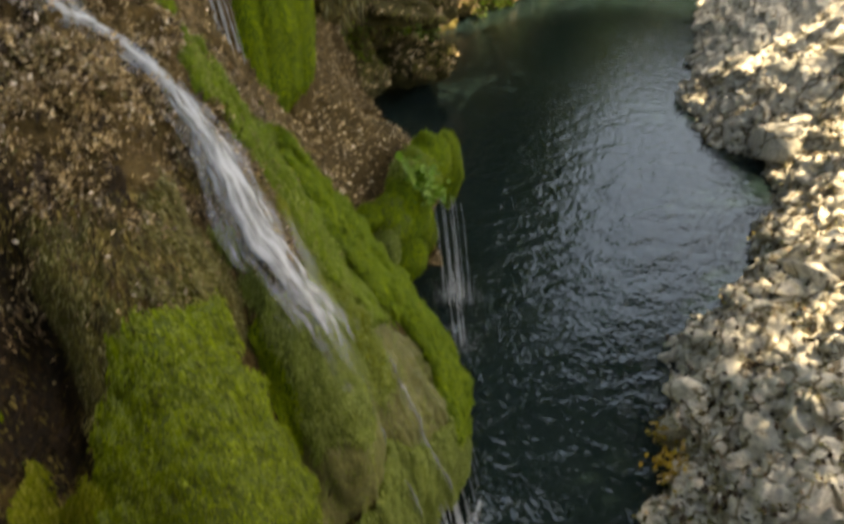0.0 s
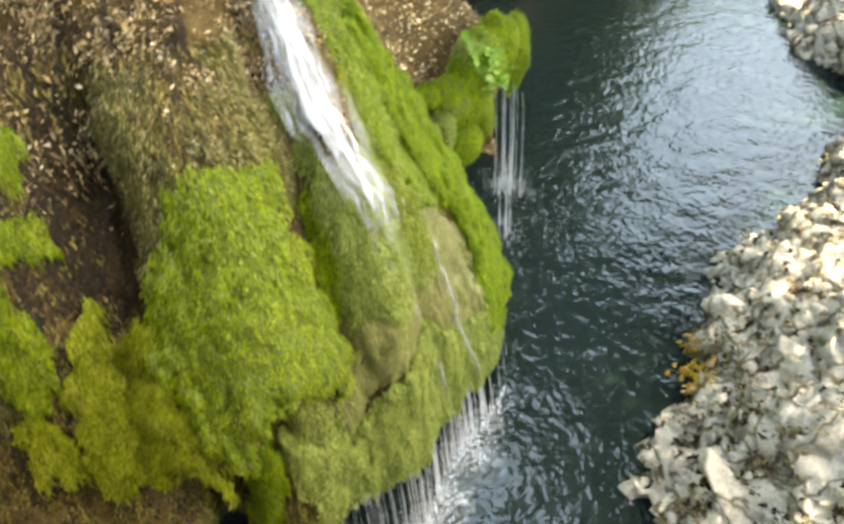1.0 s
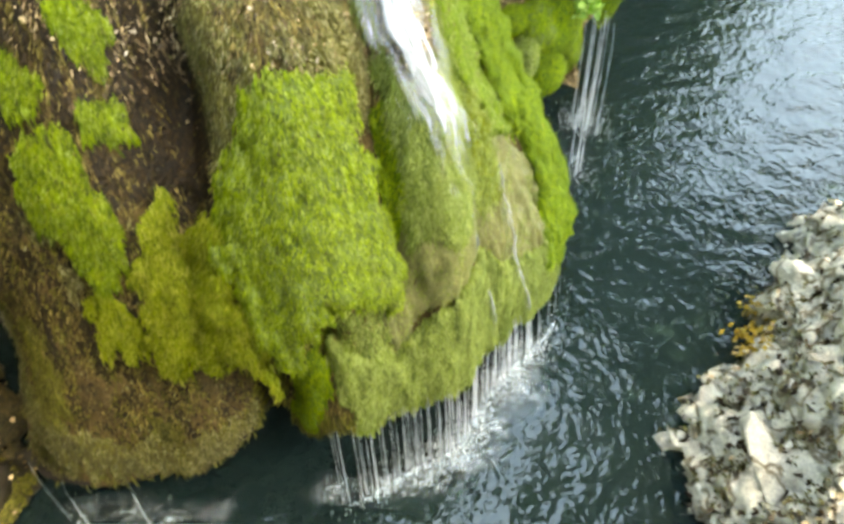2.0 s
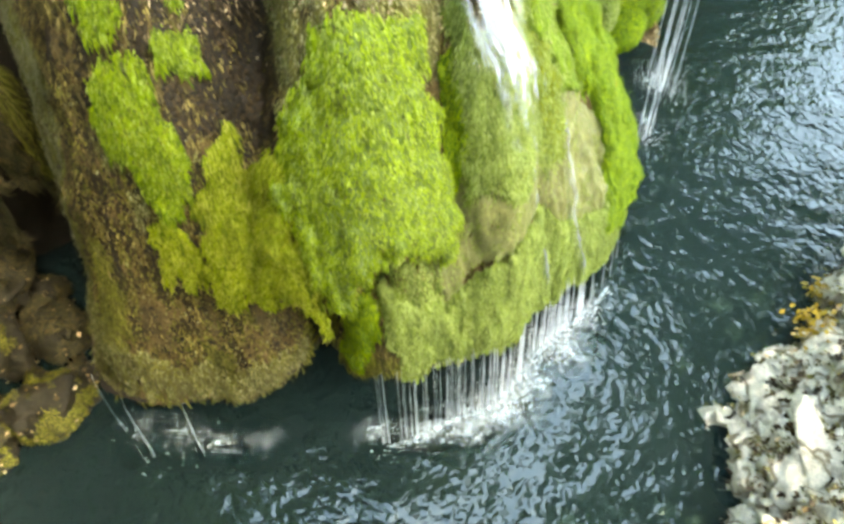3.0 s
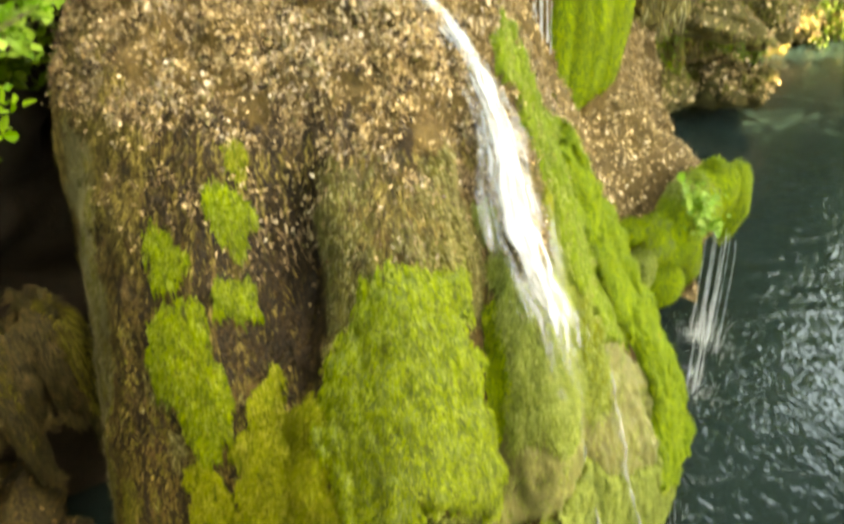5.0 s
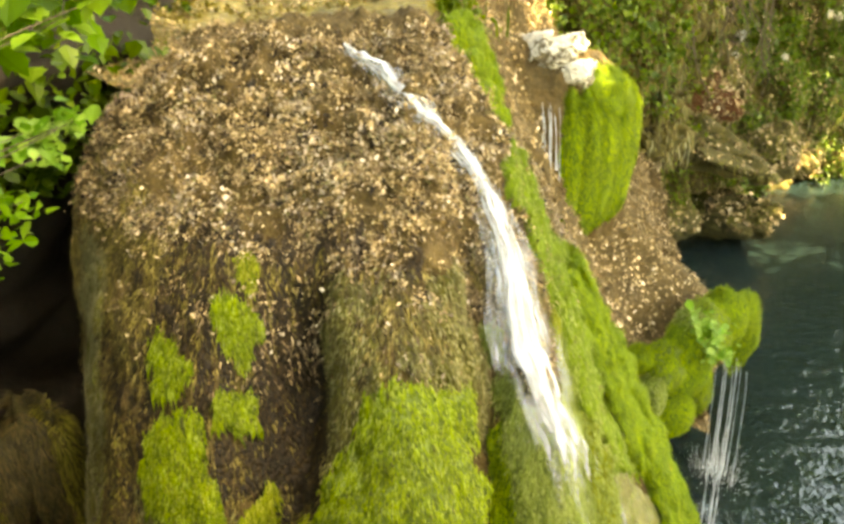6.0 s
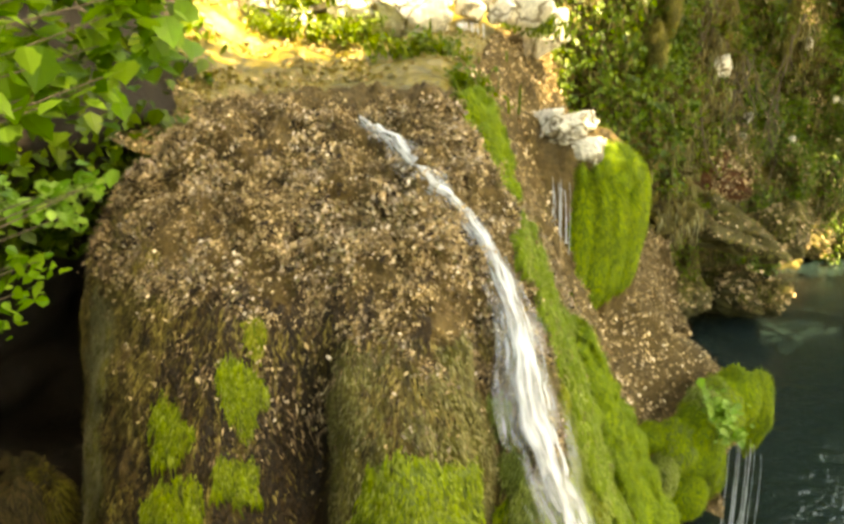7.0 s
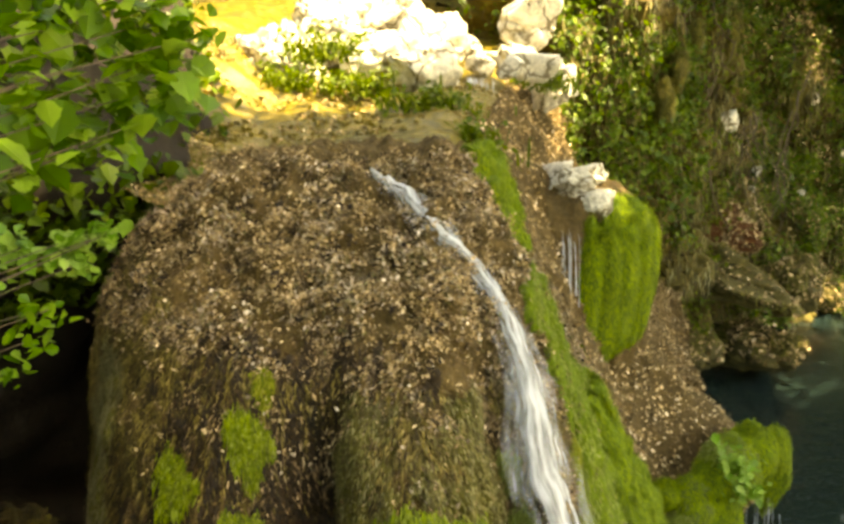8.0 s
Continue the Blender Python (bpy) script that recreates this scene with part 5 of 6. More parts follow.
column = bell((-0.15, 0.0), [(-150, 1.5), (-100, 1.35), (-60, 1.05), (-10, 1.1), (60, 1.6), (140, 1.8)], 3.5, 6.45, 3.2, 0.03)
me, col_grid = sheet("column", column, np.arange(-180, 181, 2.0), np.linspace(90, 0, 60), TUFA, 0.06, 0.3, 54)
part("column", me, terrace)


def cushion(parent, mid, size, skin, hair, count, seed, label, drape=0.6, long=(0.05, 0.12), lump=0.18):
    """A moss knob: a lumpy cushion with fronds."""
    bm = bmesh.new()
    bmesh.ops.create_icosphere(bm, subdivisions=4, radius=1.0)
    bm.verts.index_update()
    P = np.array([v.co for v in bm.verts])
    n = P.copy()
    P = P * (1 + lump * fbm(P + seed, 0.7, 4, seed))[:, None] * np.array(size)
    P[:, :2] *= (1 - 0.25 * np.clip(-P[:, 2:] / size[2], 0, 1) * drape)
    P = P + np.array(mid)
    for v, q in zip(bm.verts, P):
        v.co = q
    g = np.random.default_rng(seed)
    tri = np.array([[v.index for v in f.verts] for f in bm.faces])[g.integers(0, len(bm.faces), count * 2)]
    wt = g.dirichlet((1, 1, 1), len(tri))[..., None]
    spots, outs = (P[tri] * wt).sum(1), (n[tri] * wt).sum(1)
    me = bpy.data.meshes.new("moss_knob")
    bm.to_mesh(me)
    bm.free()
    me.materials.append(skin)
    me.polygons.foreach_set("use_smooth", [True] * len(me.polygons))
    pad = part("moss_knob", me, parent, label)
    fr = part("fronds", blades("fronds", spots, outs, int(count * 1.6), hair, long, 0.008, 0.85, seed), pad)
    fr["kind"] = "stuff"
    return pad


# moss curtain on the column, in hanging lobes
for k, (d, w, low) in enumerate(((-88, 0.26, 3.8), (-76, 0.32, 3.65), (-60, 0.34, 3.7), (-38, 0.32, 3.9), (-15, 0.26, 4.2))):
    q = column(np.array(d), np.array(30.0))
    cushion(terrace, (q[0] * 0.94, q[1] * 0.94, (low + 5.95) / 2), (w, w, (6.0 - low) / 2), VIVID, VFROND, 5000, 60 + k, "vivid green hanging moss lobe", 0.0, lump=0.12)
for k, (x, y, z, sx, sz) in enumerate(cushion_tops):
    cushion(terrace, (x, y, z), (sx, sx, sz), VIVID, VFROND, 6000, 90 + k, "yellow-green moss on top of the column", 0.3, (0.03, 0.08), 0.2)
KNOBS = ((2.65, -1.5, 2.4, 0.27, 0.72), (2.35, -1.55, 2.62, 0.36, 0.6), (2.05, -1.78, 2.5, 0.38, 0.7), (1.72, -1.98, 2.68, 0.3, 0.42), (1.6, -2.2, 2.2, 0.4, 0.72), (1.32, -2.38, 2.25, 0.3, 0.5), (0.98, -2.4, 2.45, 0.2, 0.2), (1.1, -2.6, 1.85, 0.24, 0.45), (1.9, -2.15, 1.75, 0.24, 0.5), (1.5, -2.5, 1.6, 0.34, 0.42))
for k, (x, y, z, sx, sz) in enumerate(KNOBS):
    cushion(terrace, (x, y, z), (sx, sx * 0.85, sz * 0.9), MOSS if k % 3 == 2 else VIVID, SFROND if k % 4 == 3 else VFROND, 4200, 70 + k, "bright green moss lobe draped over the rim", 0.9, (0.03, 0.08), 0.16)

fall2 = thing("waterfall", "thin strands of water falling from the mossy knobs", "waterfall")
fc = []
for k in range(16):
    x, y = 3.95 + rng.normal(0, 0.13), 9.4 + rng.normal(0, 0.14)
    if k > 11:
        x, y = 3.5 + rng.normal(0, 0.1), 8.3 + rng.normal(0, 0.1)
    strand(fall2, (x, y, 2.1 if k < 12 else 1.6), rng.uniform(0.005, 0.012), 300 + k, (0.1, -0.1))
    fc.append((x + 0.1, y - 0.1, 0, 1.0))
splash("splash_foam", fc, 1600, 0.22, "white foam where thin strands meet the pool", 6)
fall3 = thing("waterfall", "small white fall beside the moss curtain", "waterfall")
for k in range(8):
    strand(fall3, (1.08 + rng.normal(0, 0.08), 9.92 + rng.normal(0, 0.05), 5.8 + rng.normal(0, 0.12)), rng.uniform(0.005, 0.013), 330 + k, (0.06, -0.2), 4.5 + abs(rng.normal(0, 0.3)))

# ---- boulders ----
def mossy_boulder(at, size, seed, label, turn, side=0):
    """A cracked boulder with patches of moss and fallen leaves on its upper faces."""
    ob = rock("boulder", at, size, BOULDER, seed, label, turn, 0, side, rough=1.3, cuts=6)
    co = np.zeros(len(ob.data.vertices) * 3)
    ob.data.vertices.foreach_get("co", co)
    co = co.reshape(-1, 3)
    up = co / np.array(size) ** 2
    up /= np.linalg.norm(up, axis=1, keepdims=True)
    pick = (up[:, 2] > 0.05) & (fbm(co + seed, 0.5, 3, seed) > -0.1)
    part("moss", blades("moss", co[pick], up[pick], 7000, OFROND, (0.04, 0.12), 0.016, 0.7, seed + 40), ob, "olive moss and small ferns")["kind"] = "stuff"
    part("leaf_litter", flakes("leaf_litter", co[up[:, 2] > -0.2], up[up[:, 2] > -0.2], 900, LITTER, (0.03, 0.09), 0.6, seed + 41, 0.02), ob, "fallen brown leaves")["kind"] = "stuff"
    return ob


mossy_boulder((6.0, 19.4, 2.75), (2.9, 1.9, 0.75), 3, "flat olive mossy slab overhanging the river", -8, 17)
mossy_boulder((7.5, 19.2, 0.8), (1.5, 1.2, 0.85), 4, "mossy boulder standing in the river", -30)
mossy_boulder((5.0, 18.8, 1.0), (1.6, 1.3, 1.0), 5, "brown boulder under the overhang", 10)
mossy_boulder((8.6, 20.6, 2.2), (1.3, 1.0, 1.0), 7, "mossy boulder at the foot of the cliff", 30)
soil = rock("earth_bank", (6.5, 21.6, 3.7), (1.8, 0.6, 0.9), EARTH, 6, "bare red earth below the roots", 0, 0, rough=1.8, cuts=6, category="earth")
co = np.array([v.co for v in soil.data.vertices])
part("leaf_litter", flakes("leaf_litter", co, np.tile([0.0, -0.9, 0.4], (len(co), 1)), 2500, LITTER, (0.02, 0.08), 0.7, 98, 0.02), soil, "crumbs and leaves on the soil")["kind"] = "stuff"
for k, (x, y, z, sx, sy, sz) in enumerate(((-3.9, 12.2, 8.1, 0.75, 0.6, 0.75), (-3.3, 13.2, 8.7, 0.9, 0.7, 0.8), (-2.0, 12.6, 8.3, 0.9, 0.7, 0.8), (-1.4, 12.1, 8.0, 0.7, 0.6, 0.6), (-2.5, 14.2, 9.0, 1.1, 0.8, 0.9), (-1.3, 13.4, 8.5, 0.8, 0.6, 0.7), (0.4, 16.0, 9.1, 0.8, 0.6, 0.8), (0.9, 13.6, 7.8, 0.5, 0.4, 0.5), (0.3, 14.4, 8.1, 0.6, 0.5, 0.5), (0.85, 10.8, 6.55, 0.4, 0.3, 0.25), (1.15, 10.6, 6.42, 0.35, 0.28, 0.22), (1.5, 10.45, 6.15, 0.35, 0.25, 0.22), (1.25, 11.0, 6.5, 0.5, 0.35, 0.25))):
    rock("sunlit_rock", (x, y, z), (sx * 1.2, sy * 1.2, sz * 1.1), LIME, 80 + k, "sunlit white limestone rock above the fall", k * 50, (k * 37) % 50 - 25, rough=1.3, group="sunlit rocks", cuts=5)
g = np.random.default_rng(15)
for k in range(46):
    u, v = 0.08 + 0.5 * g.uniform(0, 1) ** 1.5, abs(g.normal(0, 1.1)) + 0.25
    q = right_bank(np.array(u), np.array(v))
    s = (0.16 + 0.4 * g.uniform(0, 1) ** 2) * (0.8 + 1.2 * u)
    rock("bank_rock", tuple(q + [0, 0, -0.12 * s]), (s * 1.35, s * g.uniform(0.5, 0.9), s * g.uniform(0.4, 0.7)), LIME, 100 + k, "sunlit pale limestone block on the bank", g.uniform(0, 180), g.uniform(-20, 20), group="bank rocks", cuts=4)
for k, (x, y, z, sx, sy, sz, turn) in enumerate(((9.4, 6.5, 0.5, 1.1, 0.75, 0.75, 40), (8.3, 5.7, 0.55, 0.9, 0.6, 0.6, 30), (12.9, 10.6, 0.5, 0.9, 0.7, 0.7, 60), (14.7, 13.4, 0.6, 1.2, 0.8, 0.9, 50), (5.15, 2.9, 0.5, 0.62, 0.45, 0.42, 20), (4.0, 3.25, 0.15, 0.42, 0.3, 0.28, 70), (4.7, 2.45, 0.4, 0.5, 0.36, 0.3, 120), (3.75, 2.5, 0.15, 0.4, 0.34, 0.3, 10))):
    rock("bank_boulder", (x, y, z), (sx, sy, sz), LIME, 160 + k, "large smooth white limestone boulder at the water's edge", turn, 8, rough=0.35, group="bank boulders", cuts=5)
for k, (x, y, z, s) in enumerate(((-4.6, 3.5, 0.15, 0.72), (-4.75, 4.55, 0.25, 0.6), (-5.35, 4.2, 0.3, 0.7), (-5.4, 3.2, 0.2, 0.7), (-5.8, 5.2, 0.6, 0.9), (-5.1, 5.0, 0.2, 0.55), (-5.9, 2.2, 0.1, 0.8), (-4.3, 3.95, 0.0, 0.35), (-5.0, 3.0, 0.0, 0.4))):
    stone = thing("mossy_rock", "mossy brown rock beside the pool under the cliff", "rock", "mossy rocks")
    stone.location = (x, y, z)
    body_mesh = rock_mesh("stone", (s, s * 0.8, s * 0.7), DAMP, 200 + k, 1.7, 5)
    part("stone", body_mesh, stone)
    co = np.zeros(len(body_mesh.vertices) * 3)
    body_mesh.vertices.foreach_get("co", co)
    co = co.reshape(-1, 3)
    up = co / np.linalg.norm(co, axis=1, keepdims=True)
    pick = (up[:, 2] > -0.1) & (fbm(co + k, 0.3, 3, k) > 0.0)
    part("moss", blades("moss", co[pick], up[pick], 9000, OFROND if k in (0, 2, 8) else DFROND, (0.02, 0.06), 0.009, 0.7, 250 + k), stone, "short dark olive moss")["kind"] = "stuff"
    part("leaf_litter", flakes("leaf_litter", co, up, 90, LITTER, (0.015, 0.05), 0.6, 260 + k, 0.015), stone, "wet fallen leaves")["kind"] = "stuff"
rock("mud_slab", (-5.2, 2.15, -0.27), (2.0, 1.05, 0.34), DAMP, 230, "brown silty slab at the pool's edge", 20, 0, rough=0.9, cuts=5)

left_moss = thing("hanging_moss", "ragged moss curtain hanging from the dark cliff", "moss")
g = np.random.default_rng(88)
for k in range(18):
    top, low = g.uniform(3.4, 3.9), g.uniform(1.3, 2.2)
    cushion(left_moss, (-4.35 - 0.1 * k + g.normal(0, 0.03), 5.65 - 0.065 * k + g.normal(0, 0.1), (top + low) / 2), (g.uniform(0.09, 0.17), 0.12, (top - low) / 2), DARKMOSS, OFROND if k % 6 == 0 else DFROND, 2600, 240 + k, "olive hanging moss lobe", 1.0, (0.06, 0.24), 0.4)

# ---- trees ----
# Trees out of view, added where their crowns block the sun.
tree("shade_tree", (14.5, -2.0, 5.5), (11.5, 2.2, 17.5), (8.3, 3.6, 20.0), (5.0, 5.2, 2.6), 46000, "unseen tall tree added to cast leafy shade", 1, leaf=0.22, spread=0.95)
tree("shade_tree", (23.0, 6.5, 6.0), (18.0, 7.8, 17.5), (14.6, 7.6, 20.0), (2.8, 4.3, 2.4), 36000, "unseen tall tree added to cast leafy shade", 3, leaf=0.22, spread=0.95)
tree("shade_tree", (21.5, 16.5, 3.0), (17.5, 18.6, 17.5), (14.2, 20.2, 20.0), (7.0, 5.6, 2.6), 80000, "unseen tall tree added to cast leafy shade", 2, leaf=0.22, spread=0.95)
tree("shade_tree", (19.5, 12.0, 5.0), (15.5, 11.8, 17.5), (14.8, 12.2, 20.0), (5.4, 4.4, 2.6), 44000, "unseen tall tree added to cast leafy shade", 4, leaf=0.22, spread=0.95)
tree("shade_tree", (8.5, -6.0, 6.2), (6.4, 3.5, 18.0), (6.0, 6.9, 20.0), (3.6, 1.6, 1.6), 10000, "unseen slender leaning tree added to cast shade", 6, leaf=0.2)
tree("shade_tree", (26.0, 7.0, 5.0), (23.5, 9.5, 17.5), (19.2, 11.8, 20.0), (2.2, 3.6, 2.2), 20000, "unseen tall tree added to cast leafy shade", 7, leaf=0.22, spread=0.95)
tree("shade_tree", (30.0, 16.0, 4.0), (27.5, 16.5, 17.5), (26.0, 17.0, 20.0), (5.0, 4.8, 2.6), 36000, "unseen tall tree added to cast leafy shade", 8, leaf=0.22, spread=0.95)
tree("shade_tree", (13.0, -4.0, 5.8), (8.4, 7.6, 18.2), (7.1, 9.6, 20.0), (0.9, 1.6, 1.1), 7000, "unseen slender leaning tree added to cast shade", 9, leaf=0.2, spread=0.5)
tree("shade_tree", (20.5, -5.0, 6.0), (17.0, -0.5, 17.5), (15.6, 1.3, 20.0), (2.0, 2.4, 1.3), 1700, "unseen tall tree added to cast leafy shade", 11, leaf=0.22, spread=0.35)
# Out of view too: its crown is added to keep skylight off the left cliff.
tree("cliff_shade_tree", (-9.5, 6.0, 9.5), (-7.8, 5.4, 12.0), (-6.4, 3.7, 12.8), (3.2, 4.8, 1.8), 24000, "unseen dense tree added to darken the left cliff", 5, leaf=0.2)
# Row behind the camera, never in view, added to cut skylight.
for k, (x, y) in enumerate(((-13, -6), (-7.5, -9), (-1.5, -10), (4.5, -11))):
    tree("sky_block_tree", (x, y, 6.2), (x + 0.4, y + 0.3, 14.0), (x + 0.5, y + 0.5, 15.5), (3.8, 3.2, 5.0), 9000, "unseen leafy tree added behind the camera to block sky", 30 + k, leaf=0.34, spread=0.9)
# Crowns above the view; the right-hand ones are added for dark reflections.
for k, (x, y, z) in enumerate(((-12, 24, 13), (-6, 27, 15), (5, 28, 15), (10, 30, 16), (-16, 17, 13), (8, 28, 8), (12.5, 29, 6), (15.5, 31, 9), (16, 33, 14))):
    tree("hill_tree", (x, y, z - 2), (x, y, z + 5), (x, y - 1, z + 8), (4, 3.5, 4.5), 5000, "unseen leafy tree on the slope above the cliff", 10 + k, leaf=0.3)


# Two trees out of direct view, added so the pool mirrors something dark.
for k, (x, y, z) in enumerate(((14.0, 27.5, 2.0), (16.5, 30.0, 2.0))):
    tree("reflection_tree", (x, y, z), (x, y, 8.5), (x, y - 0.5, 10.5), (3.0, 2.6, 5.5), 15000, "unseen tall tree added to darken the water's reflections", 56 + k, leaf=0.32, spread=0.8)
for k, (x, y) in enumerate(((17, 29), (21, 31), (25, 32), (29, 31), (33, 29))):
    tree("river_tree", (x, y, 0.2), (x, y, 3.5), (x, y - 0.5, 4.0), (3.2, 2.6, 3.2), 5000, "low leafy tree at the river's bend", 50 + k, leaf=0.3)


# ---- shrubs ----
def shrub(name, foot, ends, leaves, size, label, seed, spread=0.16, material=None, category="shrub", lobed=False):
    root = thing(name, label, category)
    root.location = foot
    foot = np.array(foot, float)
    rng = np.random.default_rng(seed)
    spots = []
    for e in ends:
        e = np.array(e, float) - foot
        u = np.linspace(0, 1, 9)[:, None]
        limb = e * u + np.array([0, 0, 0.25]) * np.sin(u * math.pi) + rng.normal(0, 0.015, (9, 3)) * u
        v, f = [], []
        tube(v, f, limb, 0.016 * (1 - u[:, 0]) ** 1.5 + 0.0025, 5)
        part("branch", mesh_of("branch", v, f, BARK), root)
        spots += list(limb[5:]) + [limb[-1]] * 3
    part("leaves", leaf_cloud("leaves", np.array(spots), leaves, size, material or LEAF, seed, spread, 0.35, lobed), root)["kind"] = "stuff"
    return root


shrub("hazel_bush", (-3.5, -1.6, 5.95), [(-1.74, 2.56, 8.17), (-1.59, 2.66, 8.2), (-1.42, 2.75, 8.19), (-1.28, 2.82, 8.15), (-1.54, 2.69, 8.04), (-1.38, 2.77, 8.02), (-1.77, 2.54, 7.9), (-1.5, 2.71, 7.9), (-1.36, 2.78, 7.83), (-1.64, 2.61, 7.72), (-1.5, 2.73, 7.75), (-1.72, 2.54, 7.65), (-1.75, 2.5, 8.35), (-1.4, 2.7, 8.4)], 620, 0.09, "leafy green hazel branches reaching over the pool", 5, 0.07, HAZEL, lobed=True)
shrub("fern_bush", (-3.1, -1.6, 5.95), [(-1.9, 2.6, 7.29), (-1.8, 2.68, 7.31), (-1.7, 2.75, 7.33), (-1.64, 2.8, 7.34), (-1.85, 2.63, 7.23), (-1.75, 2.7, 7.24), (-1.98, 2.52, 7.28)], 330, 0.052, "small-leaved pale green bush at the cliff edge", 6, 0.032, SPRIG, lobed=True)
shrub("ivy_trail", (-3.8, -1.6, 5.95), [(-1.92, 2.55, 7.06), (-1.83, 2.58, 7.02), (-1.9, 2.5, 6.92), (-1.97, 2.46, 6.78)], 110, 0.05, "sparse ivy leaves trailing in front of the dark cliff", 7, 0.05, HAZEL, lobed=True)


def cover(name, grid, lo, hi, count, size, material, label, seed, patch=1.2, cut=0.1, off=0.12, category="ivy"):
    """Leaves in patches over part of a cliff grid; lo, hi: shares of its two ranges."""
    P = grid[int(lo[0] * grid.shape[0]):int(hi[0] * grid.shape[0]), int(lo[1] * grid.shape[1]):int(hi[1] * grid.shape[1])].reshape(-1, 3)
    P = P[fbm(P, patch, 3, seed) > cut]
    ob = new(name, leaf_cloud(name, P + np.array([0, -off, 0.0]), count, size, material, seed, 0.13, 0.6))
    return tagged(ob, label, category, kind="stuff")


cover("ivy", far_grid, (0.38, 0.0), (0.75, 0.5), 24000, 0.085, LEAF, "dark ivy and creepers on the far cliff", 90, 1.5, 0.12)
cover("creeper", far_grid, (0.12, 0.1), (0.66, 0.75), 26000, 0.07, BROOK, "yellow-green creepers and small ferns on the far cliff", 93, 0.8, 0.22)
cover("undergrowth", far_grid, (0.1, 0.3), (0.62, 0.8), 20000, 0.1, LEAF, "green undergrowth on the slope above", 91, 2.0, -0.1, 0.3, "undergrowth")
cover("creeper", wall_grid, (0.2, 0.55), (1.0, 1.0), 24000, 0.13, LEAF, "dark creepers over the left cliff", 92, 1.0, -0.5, 0.2)


def tuft(at, count, high, seed, label, material=None):
    """A tuft of grass and small weeds."""
    g = np.random.default_rng(seed)
    p = np.array(at) + g.normal(0, 1, (count, 3)) * np.array([0.28, 0.2, 0.03])
    d = g.normal(0, 0.4, (count, 3)) + np.array([0, 0, 1.0])
    L = high * g.uniform(0.5, 1.2, (count, 1))
    side = np.cross(d, g.normal(0, 1, (count, 3)))
    side /= np.linalg.norm(side, axis=1, keepdims=True)
    w = 0.016 * g.uniform(0.7, 1.6, (count, 1))
    V = np.stack([p - side * w, p + side * w, p + d * L * 0.6 + side * w, p + d * L * 0.6 - side * w, p + d * L + np.array([0, -0.3, -0.2]) * L], 1)
    base = np.arange(count)[:, None] * 5
    F = [tuple(r) for r in base + np.array([[0, 1, 2, 3]])] + [tuple(r) for r in base + np.array([[3, 2, 4]])]
    return tagged(new("weeds", mesh_of("weeds", V.reshape(-1, 3), F, material or LEAF, smooth=False)), label, "weeds", kind="stuff")


g = np.random.default_rng(44)
for k, (x, y, z, n, w) in enumerate(((-3.2, 11.7, 8.35, 420, 0.3), (-2.75, 11.6, 8.4, 420, 0.28), (-3.5, 11.3, 7.9, 300, 0.3), (-2.8, 11.2, 7.85, 420, 0.35), (-2.2, 11.2, 7.8, 360, 0.3), (-1.2, 10.2, 7.65, 380, 0.3), (-0.8, 10.4, 7.6, 240, 0.22), (0.5, 14.0, 7.9, 200, 0.25), (0.9, 12.8, 7.9, 160, 0.2), (-0.4, 9.2, 7.25, 240, 0.16), (-0.2, 8.9, 7.0, 200, 0.12))):
    at = np.array([[x, y, z]]) + g.normal(0, 1, (30, 3)) * [w, w * 0.6, w * 0.4]
    tagged(new("weeds", leaf_cloud("weeds", at, n, 0.075, BROOK, 440 + k, 0.07, 0.3)), "low leafy weeds among the sunlit rocks", "weeds", kind="stuff")
    tuft((x, y, z - 0.15), 40, 0.28, 400 + k, "sunlit green weeds between the rocks", BROOK)
for k in range(22):
    x, y = g.uniform(-4.6, 0.6), g.uniform(12.0, 15.5)
    s = g.uniform(0.15, 0.5)
    rock("sunlit_rock", (x, y, 7.0 + 0.155 * (y - 6) + s * 0.3), (s * 1.3, s, s * 0.8), LIME, 460 + k, "sunlit white limestone rock above the fall", g.uniform(0, 180), g.uniform(-20, 20), group="sunlit rocks", cuts=3)
sprig = thing("sprig", "pale green sprig growing on the mossy knob", "plant")
part("leaves", leaf_cloud("leaves", np.array([[3.3, 8.7, 2.95], [3.4, 8.75, 2.8], [3.25, 8.75, 3.1], [3.5, 8.7, 2.65]]), 150, 0.1, SPRIG, 420, 0.11, 0.4), sprig)["kind"] = "stuff"
fall4 = thing("waterfall", "small cascade among the sunlit rocks", "waterfall")
for k in range(16):
    strand(fall4, (-0.45 + g.normal(0, 0.16), 12.6 + g.normal(0, 0.05), 7.95), g.uniform(0.012, 0.03), 350 + k, (0.05, -0.25), 7.35)

fp = far_grid[int(0.36 * far_grid.shape[0]):int(0.86 * far_grid.shape[0]), 10:170].reshape(-1, 3)
fp = fp[fbm(fp, 0.9, 3, 95) > -0.15]
tagged(new("leaf_litter", flakes("leaf_litter", fp, np.tile([0.1, -0.9, 0.4], (len(fp), 1)), 16000, LITTER, (0.03, 0.1), 0.7, 96, 0.04)), "dead leaves and crumbs caught on the far cliff", "leaf litter", kind="stuff")
fringe_at = far_grid[int(0.12 * far_grid.shape[0]):int(0.8 * far_grid.shape[0]), 20:175].reshape(-1, 3)
fringe_at = fringe_at[fbm(fringe_at, (0.5, 0.5, 1.2), 3, 99) > -0.1]
fringe_out = np.tile([0.1, -0.95, 0.2], (len(fringe_at), 1))
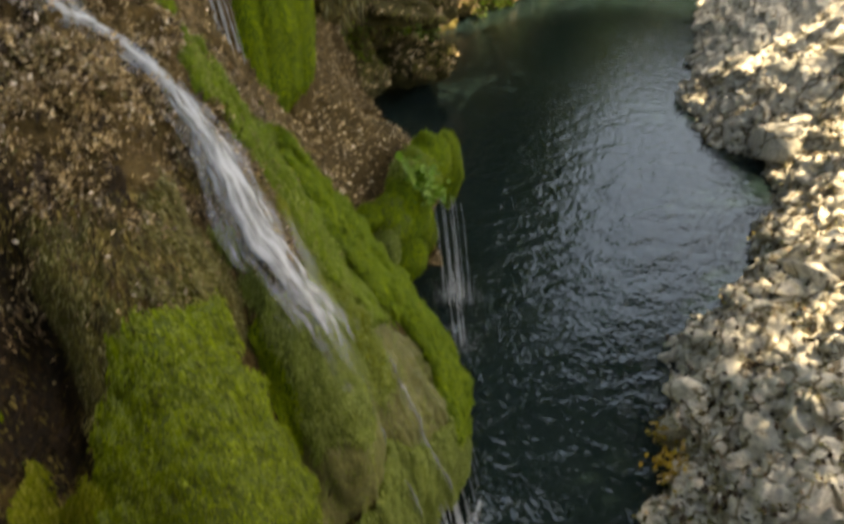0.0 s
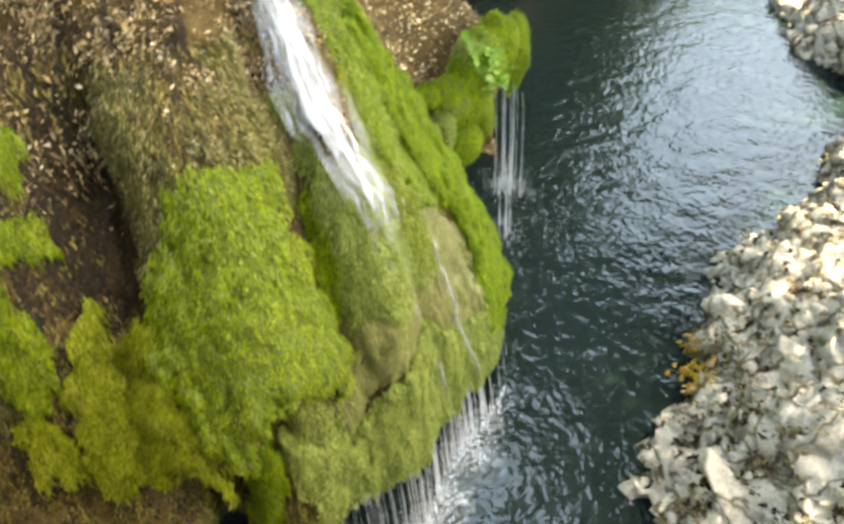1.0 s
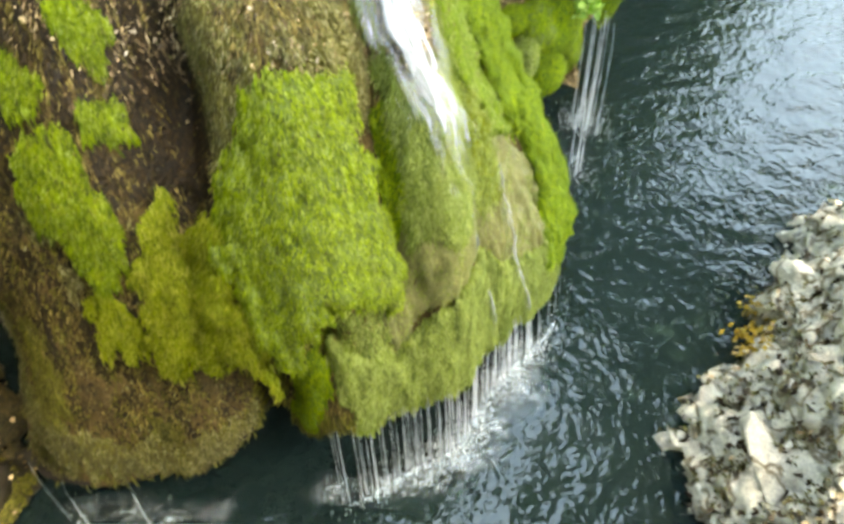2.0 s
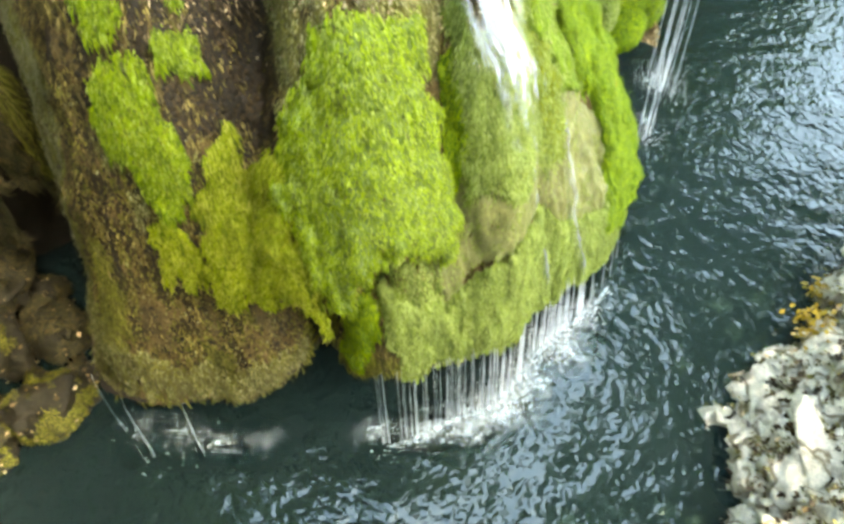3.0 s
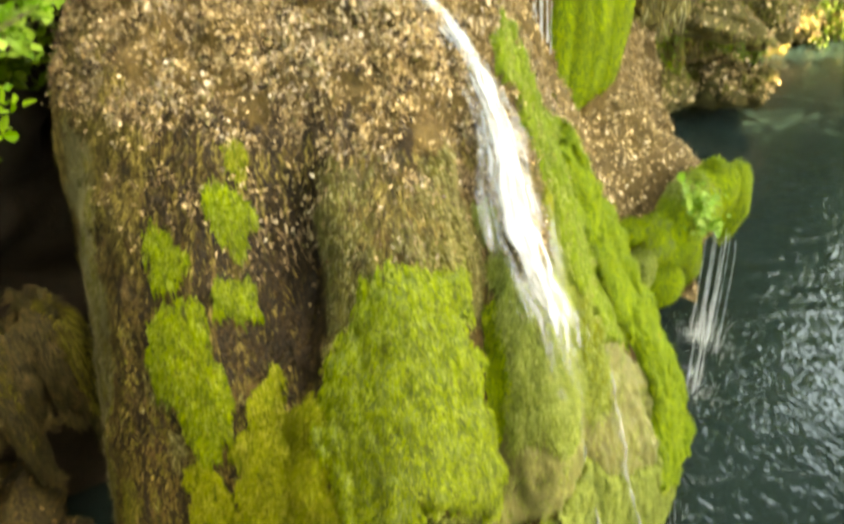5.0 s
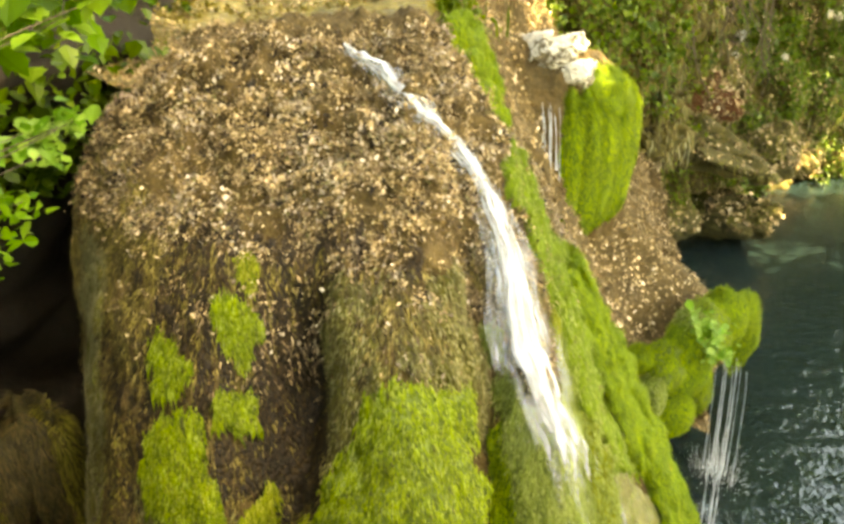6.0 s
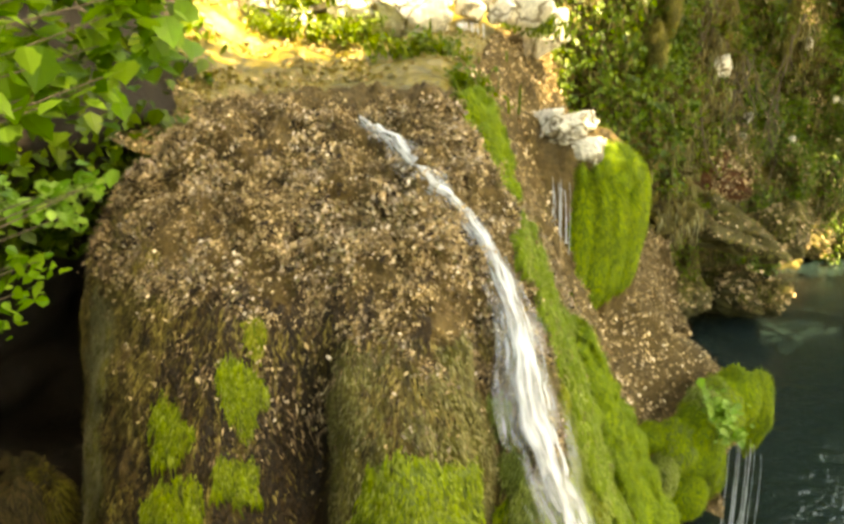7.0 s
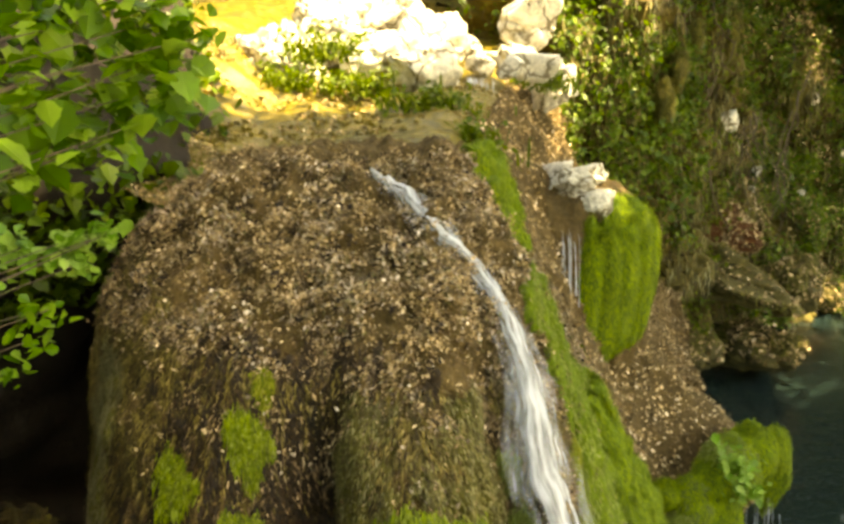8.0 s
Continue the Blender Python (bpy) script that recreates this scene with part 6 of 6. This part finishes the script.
tagged(new("rootlets", blades("rootlets", fringe_at, fringe_out, 26000, STRAW, (0.15, 0.5), 0.016, 0.95, 310)), "straw-coloured rootlets and dry moss hanging on the far cliff", "roots", kind="stuff")
tagged(new("rootlets", blades("rootlets", fringe_at, fringe_out, 16000, FIBRE, (0.15, 0.6), 0.014, 0.97, 311)), "thin brown rootlets hanging on the far cliff", "roots", kind="stuff")
drape = thing("hanging_moss", "golden moss drapes hanging down the far cliff", "moss")
g = np.random.default_rng(97)
for k in range(6):
    q = far_cliff(np.array(g.uniform(0.4, 0.56)), np.array(g.uniform(6.5, 10.5)))
    h = g.uniform(0.5, 1.2)
    cushion(drape, (q[0], q[1] - 0.35, q[2]), (g.uniform(0.16, 0.32), 0.3, h), OLIVE, OFROND, 2500, 270 + k, "golden olive moss drape", 1.0, (0.08, 0.22))

# roots hanging over the red earth
roots = thing("tree_roots", "bare twisting roots hanging down the cliff", "roots")
g = np.random.default_rng(33)
for k in range(30):
    x = 5.6 + g.uniform(-2.6, 3.6)
    top = np.array([x, 20.2 + 0.75 * (x - 5.6), g.uniform(5.0, 10.0)])
    u = np.linspace(0, 1, 14)[:, None]
    path = top + np.array([g.normal(0, 0.5), -0.25, -g.uniform(1.2, 3.2)]) * u + np.cumsum(g.normal(0, 0.1, (14, 3)), axis=0)
    v, f = [], []
    tube(v, f, path, 0.026 * (1 - 0.75 * u[:, 0]) * g.uniform(0.5, 1.3), 5)
    part("root", mesh_of("root", v, f, BARK), roots)
for k in range(14):
    q = far_cliff(np.array(g.uniform(0.44, 0.62)), np.array(g.uniform(3.5, 9.0)))
    s = g.uniform(0.15, 0.45)
    rock("cliff_stone", tuple(q + [0, -0.45, 0]), (s, s * 0.6, s * 0.9), LIME, 500 + k, "pale stone sticking out of the far cliff", g.uniform(0, 180), 0, group="cliff stones", cuts=3)

# autumn leaves caught at the water's edge
g = np.random.default_rng(34)
for k, (x, y, n) in enumerate(((4.95, 4.35, 220), (5.2, 4.9, 60))):
    at = np.array([[x, y, 0.3]]) + g.normal(0, 1, (n, 3)) * [0.14, 0.16, 0.08]
    ob = new("fallen_leaves", flakes("fallen_leaves", at, np.tile([0, 0, 1.0], (n, 1)), n, GOLD, (0.03, 0.06), 0.6, 430 + k))
    tagged(ob, "golden fallen leaves gathered at the water's edge", "fallen leaves", kind="stuff")
leaf = new("fallen_leaf", flakes("fallen_leaf", np.array([[2.42, 6.75, 2.25]]), np.array([[0.55, -0.35, 0.75]]), 1, GOLD, (0.07, 0.075), 0.05, 3, 0.0))
tagged(leaf, "single yellow leaf lying on the vivid moss ridge", "leaf")
